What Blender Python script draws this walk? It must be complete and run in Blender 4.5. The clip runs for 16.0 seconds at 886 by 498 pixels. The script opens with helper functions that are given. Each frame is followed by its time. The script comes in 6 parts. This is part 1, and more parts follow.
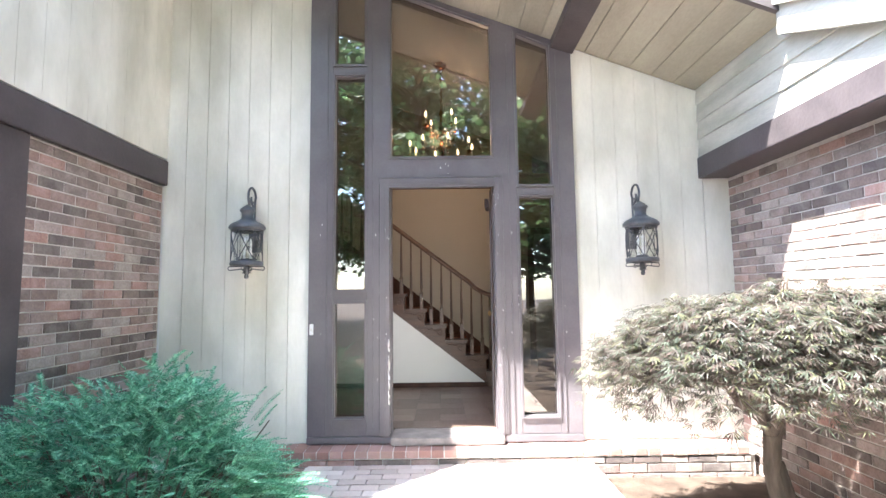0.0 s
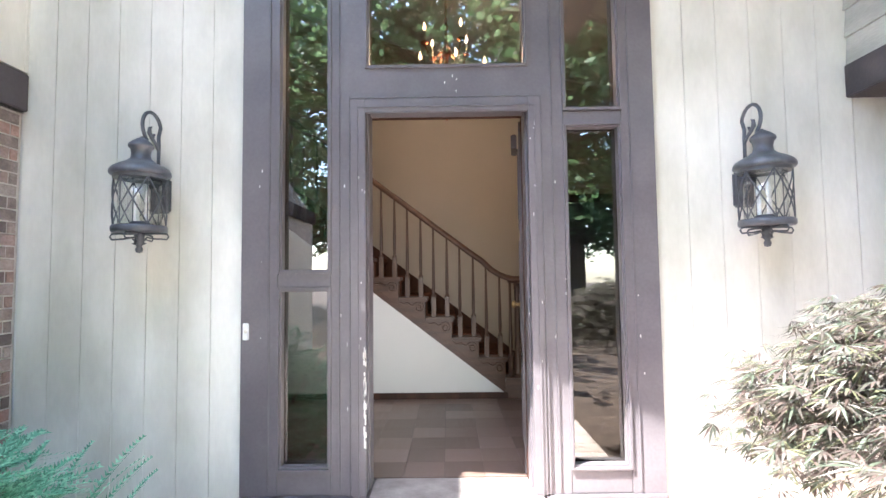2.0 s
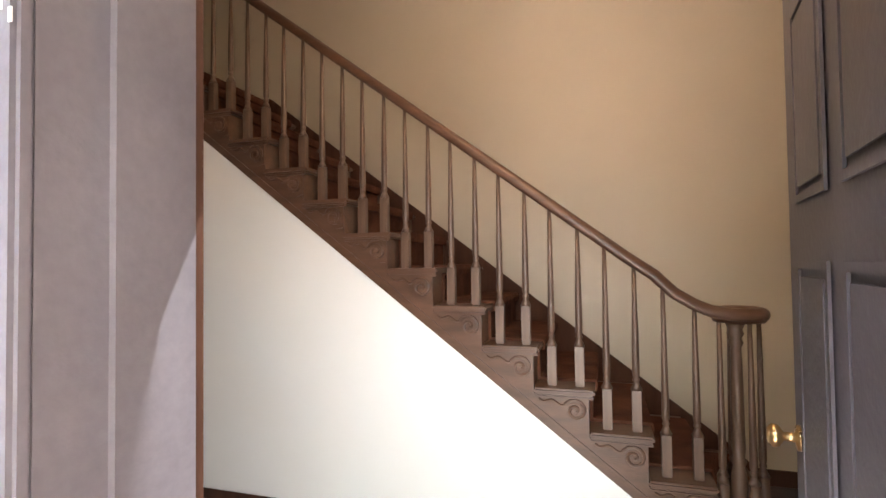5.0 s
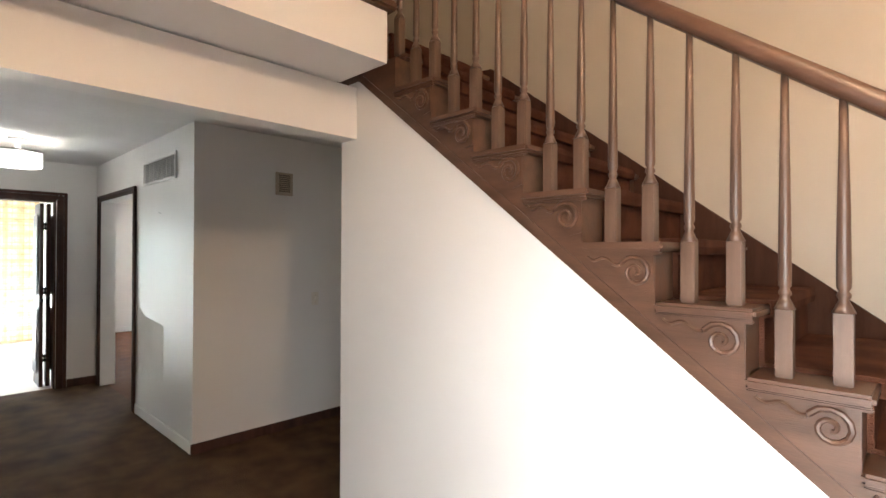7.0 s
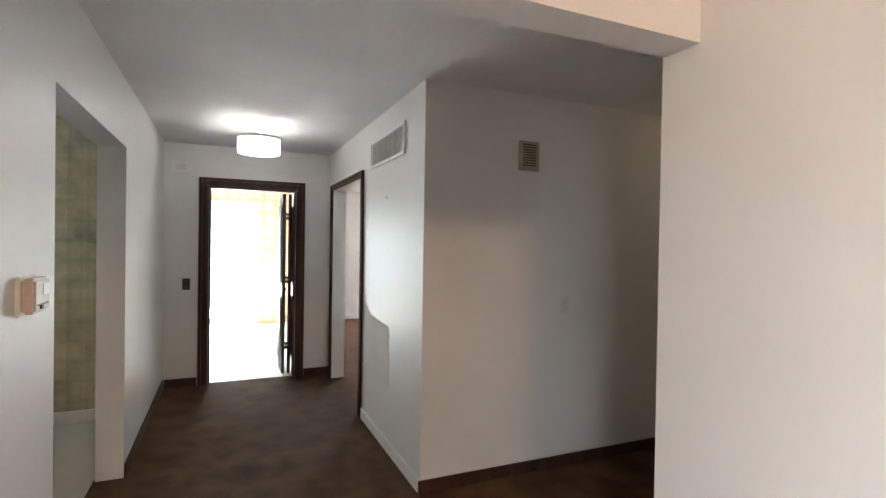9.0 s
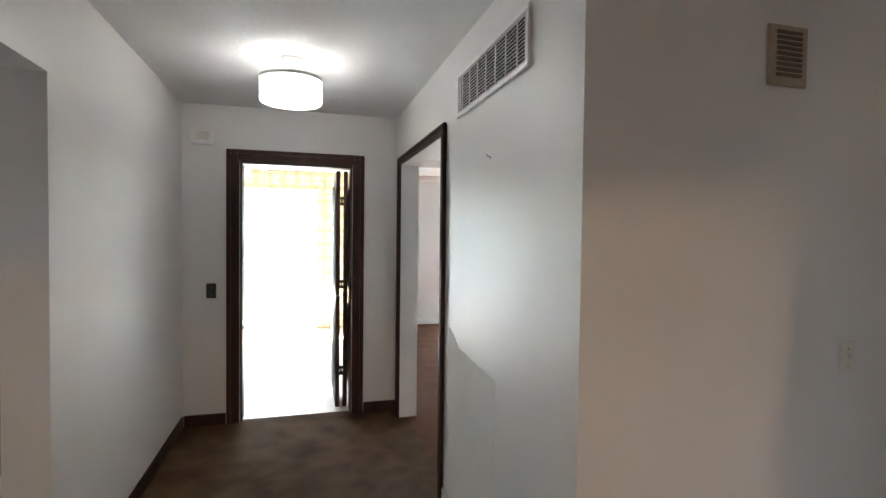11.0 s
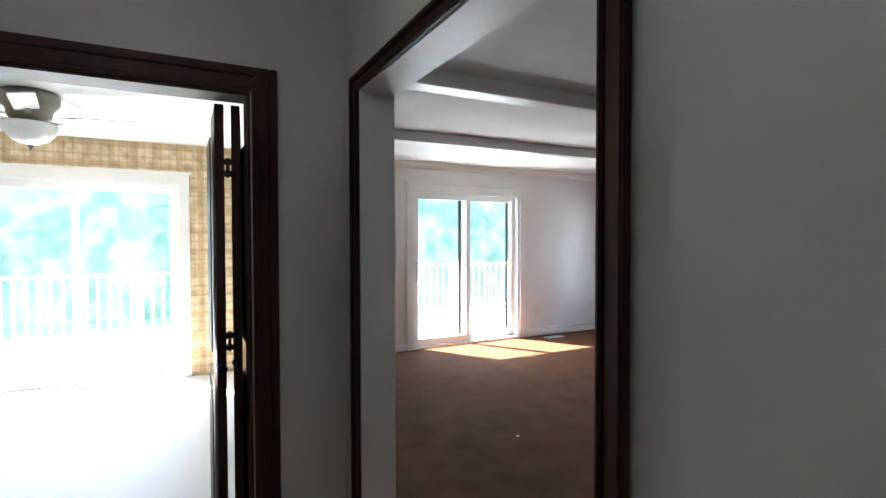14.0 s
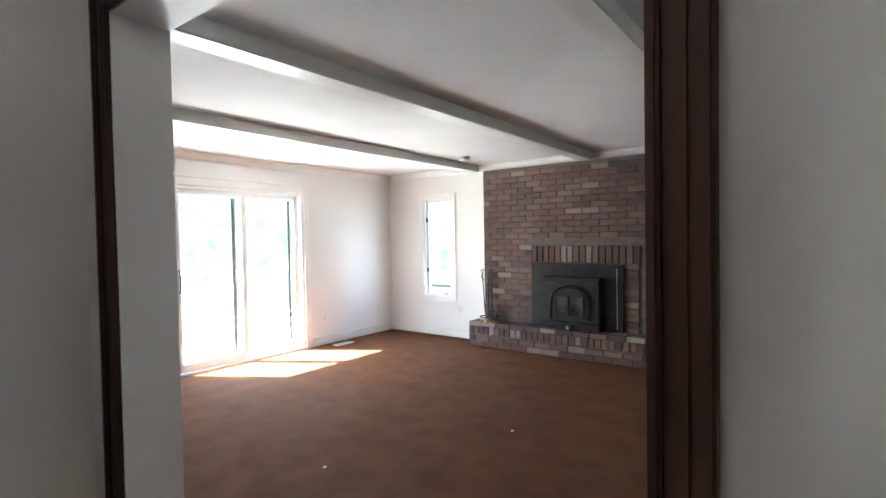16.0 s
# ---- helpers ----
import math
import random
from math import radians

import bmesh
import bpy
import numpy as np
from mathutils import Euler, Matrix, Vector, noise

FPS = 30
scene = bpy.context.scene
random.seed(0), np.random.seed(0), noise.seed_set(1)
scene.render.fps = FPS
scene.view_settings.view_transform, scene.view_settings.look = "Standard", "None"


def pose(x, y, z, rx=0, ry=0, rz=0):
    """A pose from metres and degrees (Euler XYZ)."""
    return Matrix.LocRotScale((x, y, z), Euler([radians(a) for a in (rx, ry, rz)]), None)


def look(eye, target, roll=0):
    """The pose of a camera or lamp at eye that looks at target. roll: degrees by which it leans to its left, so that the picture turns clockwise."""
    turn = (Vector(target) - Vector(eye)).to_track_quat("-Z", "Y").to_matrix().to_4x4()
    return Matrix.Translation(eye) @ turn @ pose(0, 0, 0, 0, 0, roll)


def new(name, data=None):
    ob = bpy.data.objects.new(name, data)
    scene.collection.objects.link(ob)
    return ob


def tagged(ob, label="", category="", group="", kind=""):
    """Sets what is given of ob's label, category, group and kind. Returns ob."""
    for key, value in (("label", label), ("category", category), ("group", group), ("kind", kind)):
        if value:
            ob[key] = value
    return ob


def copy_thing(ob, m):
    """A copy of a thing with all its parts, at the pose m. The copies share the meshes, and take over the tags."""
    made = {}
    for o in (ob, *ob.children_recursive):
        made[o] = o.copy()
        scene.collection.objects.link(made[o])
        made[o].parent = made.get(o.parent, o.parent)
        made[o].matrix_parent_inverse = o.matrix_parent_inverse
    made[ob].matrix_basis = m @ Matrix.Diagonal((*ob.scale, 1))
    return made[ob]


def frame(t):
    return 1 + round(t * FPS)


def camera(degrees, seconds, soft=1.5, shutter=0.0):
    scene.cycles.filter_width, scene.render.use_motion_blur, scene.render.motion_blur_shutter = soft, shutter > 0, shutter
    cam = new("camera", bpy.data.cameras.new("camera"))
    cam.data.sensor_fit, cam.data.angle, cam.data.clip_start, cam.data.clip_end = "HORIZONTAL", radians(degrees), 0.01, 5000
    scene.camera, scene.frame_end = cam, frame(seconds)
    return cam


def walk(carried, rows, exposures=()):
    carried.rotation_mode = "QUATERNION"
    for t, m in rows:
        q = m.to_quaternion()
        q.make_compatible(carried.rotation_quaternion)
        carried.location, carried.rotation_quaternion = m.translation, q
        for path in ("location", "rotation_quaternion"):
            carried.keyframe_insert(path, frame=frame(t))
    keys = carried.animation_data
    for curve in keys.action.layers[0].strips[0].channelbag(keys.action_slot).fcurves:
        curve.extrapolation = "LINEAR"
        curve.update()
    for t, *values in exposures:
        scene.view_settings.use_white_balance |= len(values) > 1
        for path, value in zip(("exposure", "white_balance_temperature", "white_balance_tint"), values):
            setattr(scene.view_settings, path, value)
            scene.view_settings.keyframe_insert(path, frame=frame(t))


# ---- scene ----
cam = camera(82.9, 16.0)
PATH = [
    (0, (-0.04, -4.203, 1.148), (-0.031, -2.21, 1.322), -0.7),
    (0.5, (-0.032, -3.917, 1.149), (-0.035, -1.923, 1.303), -0.7),
    (1, (-0.001, -3.551, 1.12), (-0.008, -1.557, 1.273), -0.8),
    (1.5, (0.008, -3.161, 1.129), (-0.004, -1.164, 1.242), -0.7),
    (2, (-0.029, -2.721, 1.139), (-0.047, -0.725, 1.25), -0.7),
    (2.5, (-0.006, -2.238, 1.167), (-0.02, -0.241, 1.263), -0.7),
    (3, (-0.021, -1.77, 1.206), (-0.023, 0.228, 1.271), -0.7),
    (3.2, (-0.007, -1.578, 1.188), (-0.04, 0.42, 1.291), -0.7),
    (5.3, (0.064, -0.222, 1.373), (-0.647, 1.647, 1.417), -0.7),
    (5.5, (0.053, -0.116, 1.377), (-0.738, 1.721, 1.423), -0.6),
    (6, (-0.043, 0.091, 1.389), (-1.033, 1.828, 1.44), -0.3),
    (6.5, (-0.207, 0.285, 1.427), (-1.39, 1.897, 1.453), -0.0),
    (7, (-0.391, 0.438, 1.484), (-1.773, 1.883, 1.497), 0.2),
    (7.5, (-0.601, 0.559, 1.481), (-2.172, 1.796, 1.456), 0.5),
    (8, (-0.843, 0.659, 1.49), (-2.551, 1.7, 1.466), 0.7),
    (8.5, (-1.156, 0.719, 1.464), (-2.947, 1.608, 1.445), 0.9),
    (9, (-1.498, 0.76, 1.476), (-3.332, 1.557, 1.455), 0.9),
    (9.5, (-1.851, 0.864, 1.494), (-3.728, 1.554, 1.469), 0.9),
    (10, (-2.214, 0.926, 1.486), (-4.121, 1.53, 1.459), 0.9),
    (12.5, (-4.219, 1.233, 1.46), (-6.15, 1.752, 1.397), 0.5),
    (13, (-4.603, 1.207, 1.471), (-6.53, 1.741, 1.406), 0.6),
    (13.5, (-4.902, 1.215, 1.475), (-6.778, 1.905, 1.417), 0.6),
    (14, (-5.096, 1.228, 1.471), (-6.871, 2.147, 1.423), -0.1),
    (14.5, (-5.225, 1.182, 1.468), (-6.863, 2.329, 1.43), -0.4),
    (15, (-5.349, 1.167, 1.485), (-6.821, 2.52, 1.438), -0.4),
    (15.5, (-5.441, 1.224, 1.446), (-6.777, 2.711, 1.406), -0.9),
    (16, (-5.566, 1.321, 1.466), (-6.763, 2.922, 1.417), -1.0),
]
walk(cam, [(t, look(eye, target, roll)) for t, eye, target, roll in PATH],
     exposures=[(0.0, 3.7, 6250, 10), (1.5, 3.68, 6200, 11), (3.2, 4.25, 6300, 13), (4.6, 4.8, 6500, 10), (5.5, 5.2, 6450, 10), (7.0, 5.65, 6400, 10), (8.5, 5.7, 6250, 10), (10.2, 5.95, 6200, 10), (12.3, 4.45, 6100, 10), (13.5, 3.97, 6000, 11), (14.5, 4.6, 6150, 11), (16.0, 5.08, 6250, 10)])

# ---- world and sun ----
SUN = Vector((1.0, 0.62, -1.87)).normalized()
world = bpy.data.worlds.new("world")
scene.world = world
world.use_nodes = True
sky = world.node_tree.nodes.new("ShaderNodeTexSky")
sky.sky_type, sky.sun_disc = "NISHITA", False
sky.sun_elevation = math.asin(-SUN.z)
sky.sun_rotation = math.atan2(-SUN.x, -SUN.y)
backing = world.node_tree.nodes["Background"]
world.node_tree.links.new(sky.outputs[0], backing.inputs[0])
backing.inputs[1].default_value = 0.15
sun = new("sun", bpy.data.lights.new("sun", "SUN"))
sun.data.energy, sun.data.angle, sun.data.color = 3.6, radians(0.5), (1.0, 0.95, 0.86)
sun.matrix_world = look((-10, -6, 19), Vector((-10, -6, 19)) + SUN)


# ---- mesh helpers ----
def finish(name, bm, material, smooth=False):
    me = bpy.data.meshes.new(name)
    bmesh.ops.recalc_face_normals(bm, faces=bm.faces)
    bm.to_mesh(me)
    bm.free()
    if smooth:
        me.polygons.foreach_set("use_smooth", [True] * len(me.polygons))
    me.materials.append(material)
    return me


def part(name, bm, material, parent, label="", smooth=False):
    """One mesh object under a thing or a part; its own mesh is written in the thing's space."""
    ob = new(name, finish(name, bm, material, smooth))
    ob.parent = parent
    if label:
        ob["label"] = label
    return ob


def thing(name, label, category, group="", at=(0, 0, 0), turn=0, kind=""):
    ob = tagged(new(name), label, category, group, kind)
    ob.empty_display_size = 0.05
    ob.matrix_basis = pose(*at, 0, 0, turn)
    return ob


def setting(name, bm, material, label="", category="", smooth=False):
    ob = new(name, finish(name, bm, material, smooth))
    return tagged(ob, label or name.replace("_", " "), category or name.split("_")[0], kind="structure")


def box(bm, x0, x1, y0, y1, z0, z1, bevel=0.0):
    v = [bm.verts.new((x, y, z)) for z in (z0, z1) for y in (y0, y1) for x in (x0, x1)]
    faces = [bm.faces.new([v[i] for i in q]) for q in ((0, 2, 3, 1), (4, 5, 7, 6), (0, 1, 5, 4), (2, 6, 7, 3), (0, 4, 6, 2), (1, 3, 7, 5))]
    if bevel:
        edges = list({e for f in faces for e in f.edges})
        bmesh.ops.bevel(bm, geom=edges, offset=bevel, segments=2, affect="EDGES", clamp_overlap=True)
    return bm


def boxes(*rows, bevel=0.0):
    bm = bmesh.new()
    for r in rows:
        box(bm, *r, bevel=bevel)
    return bm


def prism(bm, outline, axis, a, b):
    """Extrudes an outline along an axis. axis 'y': points are (x, z); 'x': (y, z); 'z': (x, y)."""
    put = {"y": lambda p, s: (p[0], s, p[1]), "x": lambda p, s: (s, p[0], p[1]), "z": lambda p, s: (p[0], p[1], s)}[axis]
    lo, hi = [bm.verts.new(put(p, a)) for p in outline], [bm.verts.new(put(p, b)) for p in outline]
    n = len(outline)
    bm.faces.new(lo), bm.faces.new(hi[::-1])
    for i in range(n):
        bm.faces.new((lo[i], hi[i], hi[(i + 1) % n], lo[(i + 1) % n]))
    return bm


def lathe(bm, profile, segments=16, centre=(0, 0, 0), axis="z"):
    """Turns a profile of (radius, height) round an axis."""
    rings = []
    for r, h in profile:
        ring = []
        for i in range(segments):
            a = 2 * math.pi * i / segments
            p = (r * math.cos(a), r * math.sin(a), h)
            if axis == "y":
                p = (p[0], -p[2], p[1])
            if axis == "x":
                p = (p[2], p[0], p[1])
            ring.append(bm.verts.new(Vector(centre) + Vector(p)))
        rings.append(ring)
    for lo, hi in zip(rings, rings[1:]):
        for i in range(segments):
            bm.faces.new((lo[i], lo[(i + 1) % segments], hi[(i + 1) % segments], hi[i]))
    bm.faces.new(rings[0][::-1]), bm.faces.new(rings[-1])
    return bm


def tube(bm, points, radius, sides=8, close=False):
    """A round bar along a line of points; radius is a number or one for each point."""
    pts = [Vector(p) for p in points]
    radii = radius if isinstance(radius, (list, tuple)) else [radius] * len(pts)
    rings, up = [], None
    n = len(pts)
    for i, p in enumerate(pts):
        a = pts[(i - 1) % n] if close or i else p
        b = pts[(i + 1) % n] if close or i < n - 1 else p
        d = (b - a).normalized()
        if up is None:
            up = d.orthogonal().normalized()
        up = (up - d * up.dot(d)).normalized()
        side = d.cross(up)
        rings.append([bm.verts.new(p + radii[i] * (math.cos(2 * math.pi * k / sides) * up + math.sin(2 * math.pi * k / sides) * side)) for k in range(sides)])
    pairs = list(zip(rings, rings[1:])) + ([(rings[-1], rings[0])] if close else [])
    for lo, hi in pairs:
        for k in range(sides):
            bm.faces.new((lo[k], lo[(k + 1) % sides], hi[(k + 1) % sides], hi[k]))
    if not close:
        bm.faces.new(rings[0][::-1]), bm.faces.new(rings[-1])
    return bm


def sweep(bm, points, outline, up=(0, 0, 1), close=False):
    """Carries a closed outline of (side, up) along a line of points."""
    pts, up = [Vector(p) for p in points], Vector(up)
    rings, n = [], len(points)
    for i, p in enumerate(pts):
        a = pts[(i - 1) % n] if close or i else p
        b = pts[(i + 1) % n] if close or i < n - 1 else p
        d = (b - a).normalized()
        side = d.cross(up).normalized()
        top = side.cross(d)
        rings.append([bm.verts.new(p + s * side + h * top) for s, h in outline])
    m = len(outline)
    pairs = list(zip(rings, rings[1:])) + ([(rings[-1], rings[0])] if close else [])
    for lo, hi in pairs:
        for k in range(m):
            bm.faces.new((lo[k], lo[(k + 1) % m], hi[(k + 1) % m], hi[k]))
    if not close:
        bm.faces.new(rings[0][::-1]), bm.faces.new(rings[-1])
    return bm


# ---- materials ----
def material(name, colours, rough=0.6, metal=0.0, scale=6.0, fine=60.0, bump=0.15, stretch=(1, 1, 1), vary="", spread=0.0, gloss=0.5, low=0.35, high=0.65, tone_range=0.16, share=0.78):
    """A node material: two colours mixed by a coarse noise, a fine grain over it, bump from the grain, and if wanted a
    change of tone from piece to piece ('object' or 'island')."""
    m = bpy.data.materials.new(name)
    m.use_nodes = True
    nodes, link = m.node_tree.nodes, m.node_tree.links.new
    shade = nodes["Principled BSDF"]
    at = nodes.new("ShaderNodeTexCoord")
    mapping = nodes.new("ShaderNodeMapping")
    mapping.inputs["Scale"].default_value = stretch
    link(at.outputs["Object"], mapping.inputs["Vector"])
    place = mapping.outputs[0]
    rand = None
    if vary:
        if vary == "object":
            rand = nodes.new("ShaderNodeObjectInfo").outputs["Random"]
        else:
            rand = nodes.new("ShaderNodeNewGeometry").outputs["Random Per Island"]
        shift = nodes.new("ShaderNodeVectorMath")
        shift.operation = "MULTIPLY_ADD"
        grow = nodes.new("ShaderNodeMath")
        grow.operation, grow.inputs[1].default_value = "MULTIPLY", 37.0
        link(rand, grow.inputs[0])
        shift.inputs[1].default_value = (1, 1, 1)
        link(place, shift.inputs[0])
        link(grow.outputs[0], shift.inputs[2])
        place = shift.outputs[0]
    coarse, grain = nodes.new("ShaderNodeTexNoise"), nodes.new("ShaderNodeTexNoise")
    coarse.inputs["Scale"].default_value, coarse.inputs["Detail"].default_value = scale, 5
    grain.inputs["Scale"].default_value, grain.inputs["Detail"].default_value = fine, 3
    link(place, coarse.inputs["Vector"])
    link(place, grain.inputs["Vector"])
    ramp = nodes.new("ShaderNodeValToRGB")
    ramp.color_ramp.elements[0].position, ramp.color_ramp.elements[1].position = low, high
    ramp.color_ramp.elements[0].color, ramp.color_ramp.elements[1].color = (*colours[0], 1), (*colours[1], 1)
    link(coarse.outputs["Fac"], ramp.inputs[0])
    colour = ramp.outputs[0]
    if rand is not None and len(colours) > 2:
        pick = nodes.new("ShaderNodeValToRGB")
        pick.color_ramp.interpolation = "CONSTANT"
        els = pick.color_ramp.elements
        while len(els) < len(colours):
            els.new(0.5)
        for k, c in enumerate(colours):
            els[k].position, els[k].color = k / len(colours), (*c, 1)
        link(rand, pick.inputs[0])
        blend = nodes.new("ShaderNodeMix")
        blend.data_type = "RGBA"
        blend.inputs["Factor"].default_value = share
        link(colour, blend.inputs["A"])
        link(pick.outputs[0], blend.inputs["B"])
        colour = blend.outputs["Result"]
    tone = nodes.new("ShaderNodeMapRange")
    tone.inputs["To Min"].default_value, tone.inputs["To Max"].default_value = 1 - tone_range, 1 + tone_range
    link(grain.outputs["Fac"], tone.inputs["Value"])
    value = tone.outputs[0]
    if rand is not None and spread:
        each = nodes.new("ShaderNodeMapRange")
        each.inputs["To Min"].default_value, each.inputs["To Max"].default_value = 1 - spread, 1 + spread
        link(rand, each.inputs["Value"])
        both = nodes.new("ShaderNodeMath")
        both.operation = "MULTIPLY"
        link(value, both.inputs[0])
        link(each.outputs[0], both.inputs[1])
        value = both.outputs[0]
    hsv = nodes.new("ShaderNodeHueSaturation")
    link(colour, hsv.inputs["Color"])
    link(value, hsv.inputs["Value"])
    link(hsv.outputs[0], shade.inputs["Base Color"])
    shade.inputs["Metallic"].default_value = metal
    shade.inputs["Specular IOR Level"].default_value = gloss
    wear = nodes.new("ShaderNodeMapRange")
    wear.inputs["To Min"].default_value, wear.inputs["To Max"].default_value = max(0.02, rough - 0.12), min(1, rough + 0.12)
    link(coarse.outputs["Fac"], wear.inputs["Value"])
    link(wear.outputs[0], shade.inputs["Roughness"])
    if bump:
        relief = nodes.new("ShaderNodeBump")
        relief.inputs["Strength"].default_value, relief.inputs["Distance"].default_value = bump, 0.01
        link(grain.outputs["Fac"], relief.inputs["Height"])
        link(relief.outputs[0], shade.inputs["Normal"])
    return m


def glowing(name, colour, strength):
    m = bpy.data.materials.new(name)
    m.use_nodes = True
    shade = m.node_tree.nodes["Principled BSDF"]
    shade.inputs["Base Color"].default_value = (0.9, 0.88, 0.82, 1)
    shade.inputs["Emission Color"].default_value, shade.inputs["Emission Strength"].default_value = (*colour, 1), strength
    return m


def glass(name, tint=(0.96, 0.98, 0.97), mirror=0.10):
    """Thin window glass: clear, with a mirror gloss that grows at a slant."""
    m = bpy.data.materials.new(name)
    m.use_nodes = True
    nodes, link = m.node_tree.nodes, m.node_tree.links.new
    nodes.remove(nodes["Principled BSDF"])
    clear, shine, mix, slant = nodes.new("ShaderNodeBsdfTransparent"), nodes.new("ShaderNodeBsdfGlossy"), nodes.new("ShaderNodeMixShader"), nodes.new("ShaderNodeLayerWeight")
    power, share = nodes.new("ShaderNodeMath"), nodes.new("ShaderNodeMath")
    power.operation, power.inputs[1].default_value = "POWER", 4.0
    share.operation, share.inputs[1].default_value, share.inputs[2].default_value = "MULTIPLY_ADD", 0.75, mirror
    link(slant.outputs["Facing"], power.inputs[0])
    link(power.outputs[0], share.inputs[0])
    clear.inputs[0].default_value = (*tint, 1)
    shine.inputs["Roughness"].default_value = 0.01
    link(share.outputs[0], mix.inputs[0])
    link(clear.outputs[0], mix.inputs[1])
    link(shine.outputs[0], mix.inputs[2])
    link(mix.outputs[0], nodes["Material Output"].inputs[0])
    return m


SIDING = material("cream_siding", [(0.54, 0.535, 0.47), (0.80, 0.79, 0.73)], 0.6, scale=1.7, fine=35, bump=0.12, stretch=(1.3, 1.3, 0.55), tone_range=0.06)
SIDING_GREY = material("grey_siding", [(0.36, 0.36, 0.32), (0.54, 0.53, 0.48)], 0.6, scale=2.0, fine=40, bump=0.2, stretch=(0.6, 0.6, 3), vary="object", spread=0.08)
TRIM_OUT = material("purple_brown_paint", [(0.112, 0.102, 0.114), (0.145, 0.133, 0.146)], 0.35, scale=3, fine=60, bump=0.1)
TRIM_DARK = material("weathered_dark_paint", [(0.05, 0.042, 0.046), (0.085, 0.072, 0.078)], 0.5, scale=3, fine=50, bump=0.15)
TRIM_IN = material("dark_stained_trim", [(0.036, 0.016, 0.011), (0.072, 0.032, 0.021)], 0.5, scale=4, fine=70, bump=0.1, stretch=(3, 3, 0.4), gloss=0.3)
WOOD = material("brown_stair_wood", [(0.060, 0.028, 0.016), (0.104, 0.050, 0.029)], 0.4, scale=5, fine=60, bump=0.12, stretch=(0.6, 4, 4))
WOOD_POST = material("turned_brown_wood", [(0.072, 0.040, 0.026), (0.118, 0.070, 0.047)], 0.38, scale=6, fine=70, bump=0.1, stretch=(4, 4, 0.6))
BRICKS = [(0.16, 0.125, 0.115), (0.52, 0.46, 0.43), (0.27, 0.195, 0.178), (0.115, 0.098, 0.095), (0.35, 0.265, 0.24), (0.30, 0.205, 0.185), (0.39, 0.23, 0.20), (0.185, 0.147, 0.137), (0.34, 0.275, 0.255), (0.31, 0.215, 0.195), (0.24, 0.187, 0.173), (0.15, 0.125, 0.12)]
SOOTY = [(0.144, 0.083, 0.072), (0.173, 0.097, 0.083), (0.108, 0.072, 0.066), (0.061, 0.049, 0.048), (0.158, 0.108, 0.094), (0.122, 0.076, 0.066), (0.187, 0.115, 0.097), (0.086, 0.063, 0.059), (0.259, 0.216, 0.194), (0.137, 0.086, 0.076), (0.151, 0.101, 0.086), (0.072, 0.056, 0.053)]
BRICK = material("old_brick", BRICKS, 0.85, scale=9, fine=70, bump=0.6, vary="object", spread=0.25, low=0.42, high=0.72, share=0.68, tone_range=0.4)
BRICK_FAR = material("old_brick_mass", BRICKS, 0.85, scale=9, fine=70, bump=0.6, vary="island", spread=0.25, low=0.42, high=0.72, share=0.68, tone_range=0.4)
BRICK_HEARTH = material("fireplace_brick", SOOTY, 0.85, scale=9, fine=70, bump=0.5, vary="object", spread=0.22)
BRICK_HEARTH_FAR = material("fireplace_brick_mass", SOOTY, 0.85, scale=9, fine=70, bump=0.5, vary="island", spread=0.22)
PALE = [(0.46, 0.39, 0.355), (0.56, 0.49, 0.455), (0.52, 0.445, 0.41), (0.44, 0.365, 0.33), (0.58, 0.52, 0.485), (0.50, 0.42, 0.385)]
PAVER = material("worn_paver", PALE, 0.85, scale=8, fine=70, bump=0.4, vary="object", spread=0.1)
RED = [(0.34, 0.19, 0.165), (0.42, 0.27, 0.24), (0.28, 0.16, 0.14), (0.38, 0.235, 0.21), (0.30, 0.20, 0.18)]
LEDGE = material("red_ledge_brick", RED, 0.85, scale=9, fine=70, bump=0.4, vary="object", spread=0.15)
PAVER_FAR = material("worn_paver_mass", PALE, 0.85, scale=8, fine=70, bump=0.4, vary="island", spread=0.1)
MORTAR_DARK = material("sooty_mortar", [(0.105, 0.088, 0.08), (0.155, 0.132, 0.12)], 0.95, scale=12, fine=120, bump=0.4)
MORTAR = material("mortar", [(0.48, 0.45, 0.42), (0.62, 0.59, 0.56)], 0.95, scale=12, fine=120, bump=0.4)
WALL = material("off_white_wall_paint", [(0.70, 0.69, 0.67), (0.75, 0.74, 0.725)], 0.42, scale=0.8, fine=160, bump=0.03, tone_range=0.02)
WALL_CREAM = material("cream_foyer_paint", [(0.40, 0.35, 0.275), (0.45, 0.395, 0.315)], 0.45, scale=0.7, fine=160, bump=0.03, tone_range=0.02)
CEILING = material("textured_ceiling_paint", [(0.70, 0.70, 0.69), (0.77, 0.77, 0.76)], 0.8, scale=1.5, fine=45, bump=0.2, tone_range=0.04)
WHITE_TRIM = material("white_gloss_trim", [(0.74, 0.73, 0.71), (0.80, 0.79, 0.77)], 0.4, scale=3, fine=60, bump=0.03, tone_range=0.04)
VINYL = material("white_vinyl", [(0.78, 0.79, 0.79), (0.84, 0.85, 0.85)], 0.35, scale=3, fine=60, bump=0.02)
CARPET = material("brown_shag_carpet", [(0.088, 0.037, 0.018), (0.165, 0.075, 0.036)], 0.95, scale=4.5, fine=130, bump=1.0, gloss=0.1, low=0.22, high=0.80, tone_range=0.42)
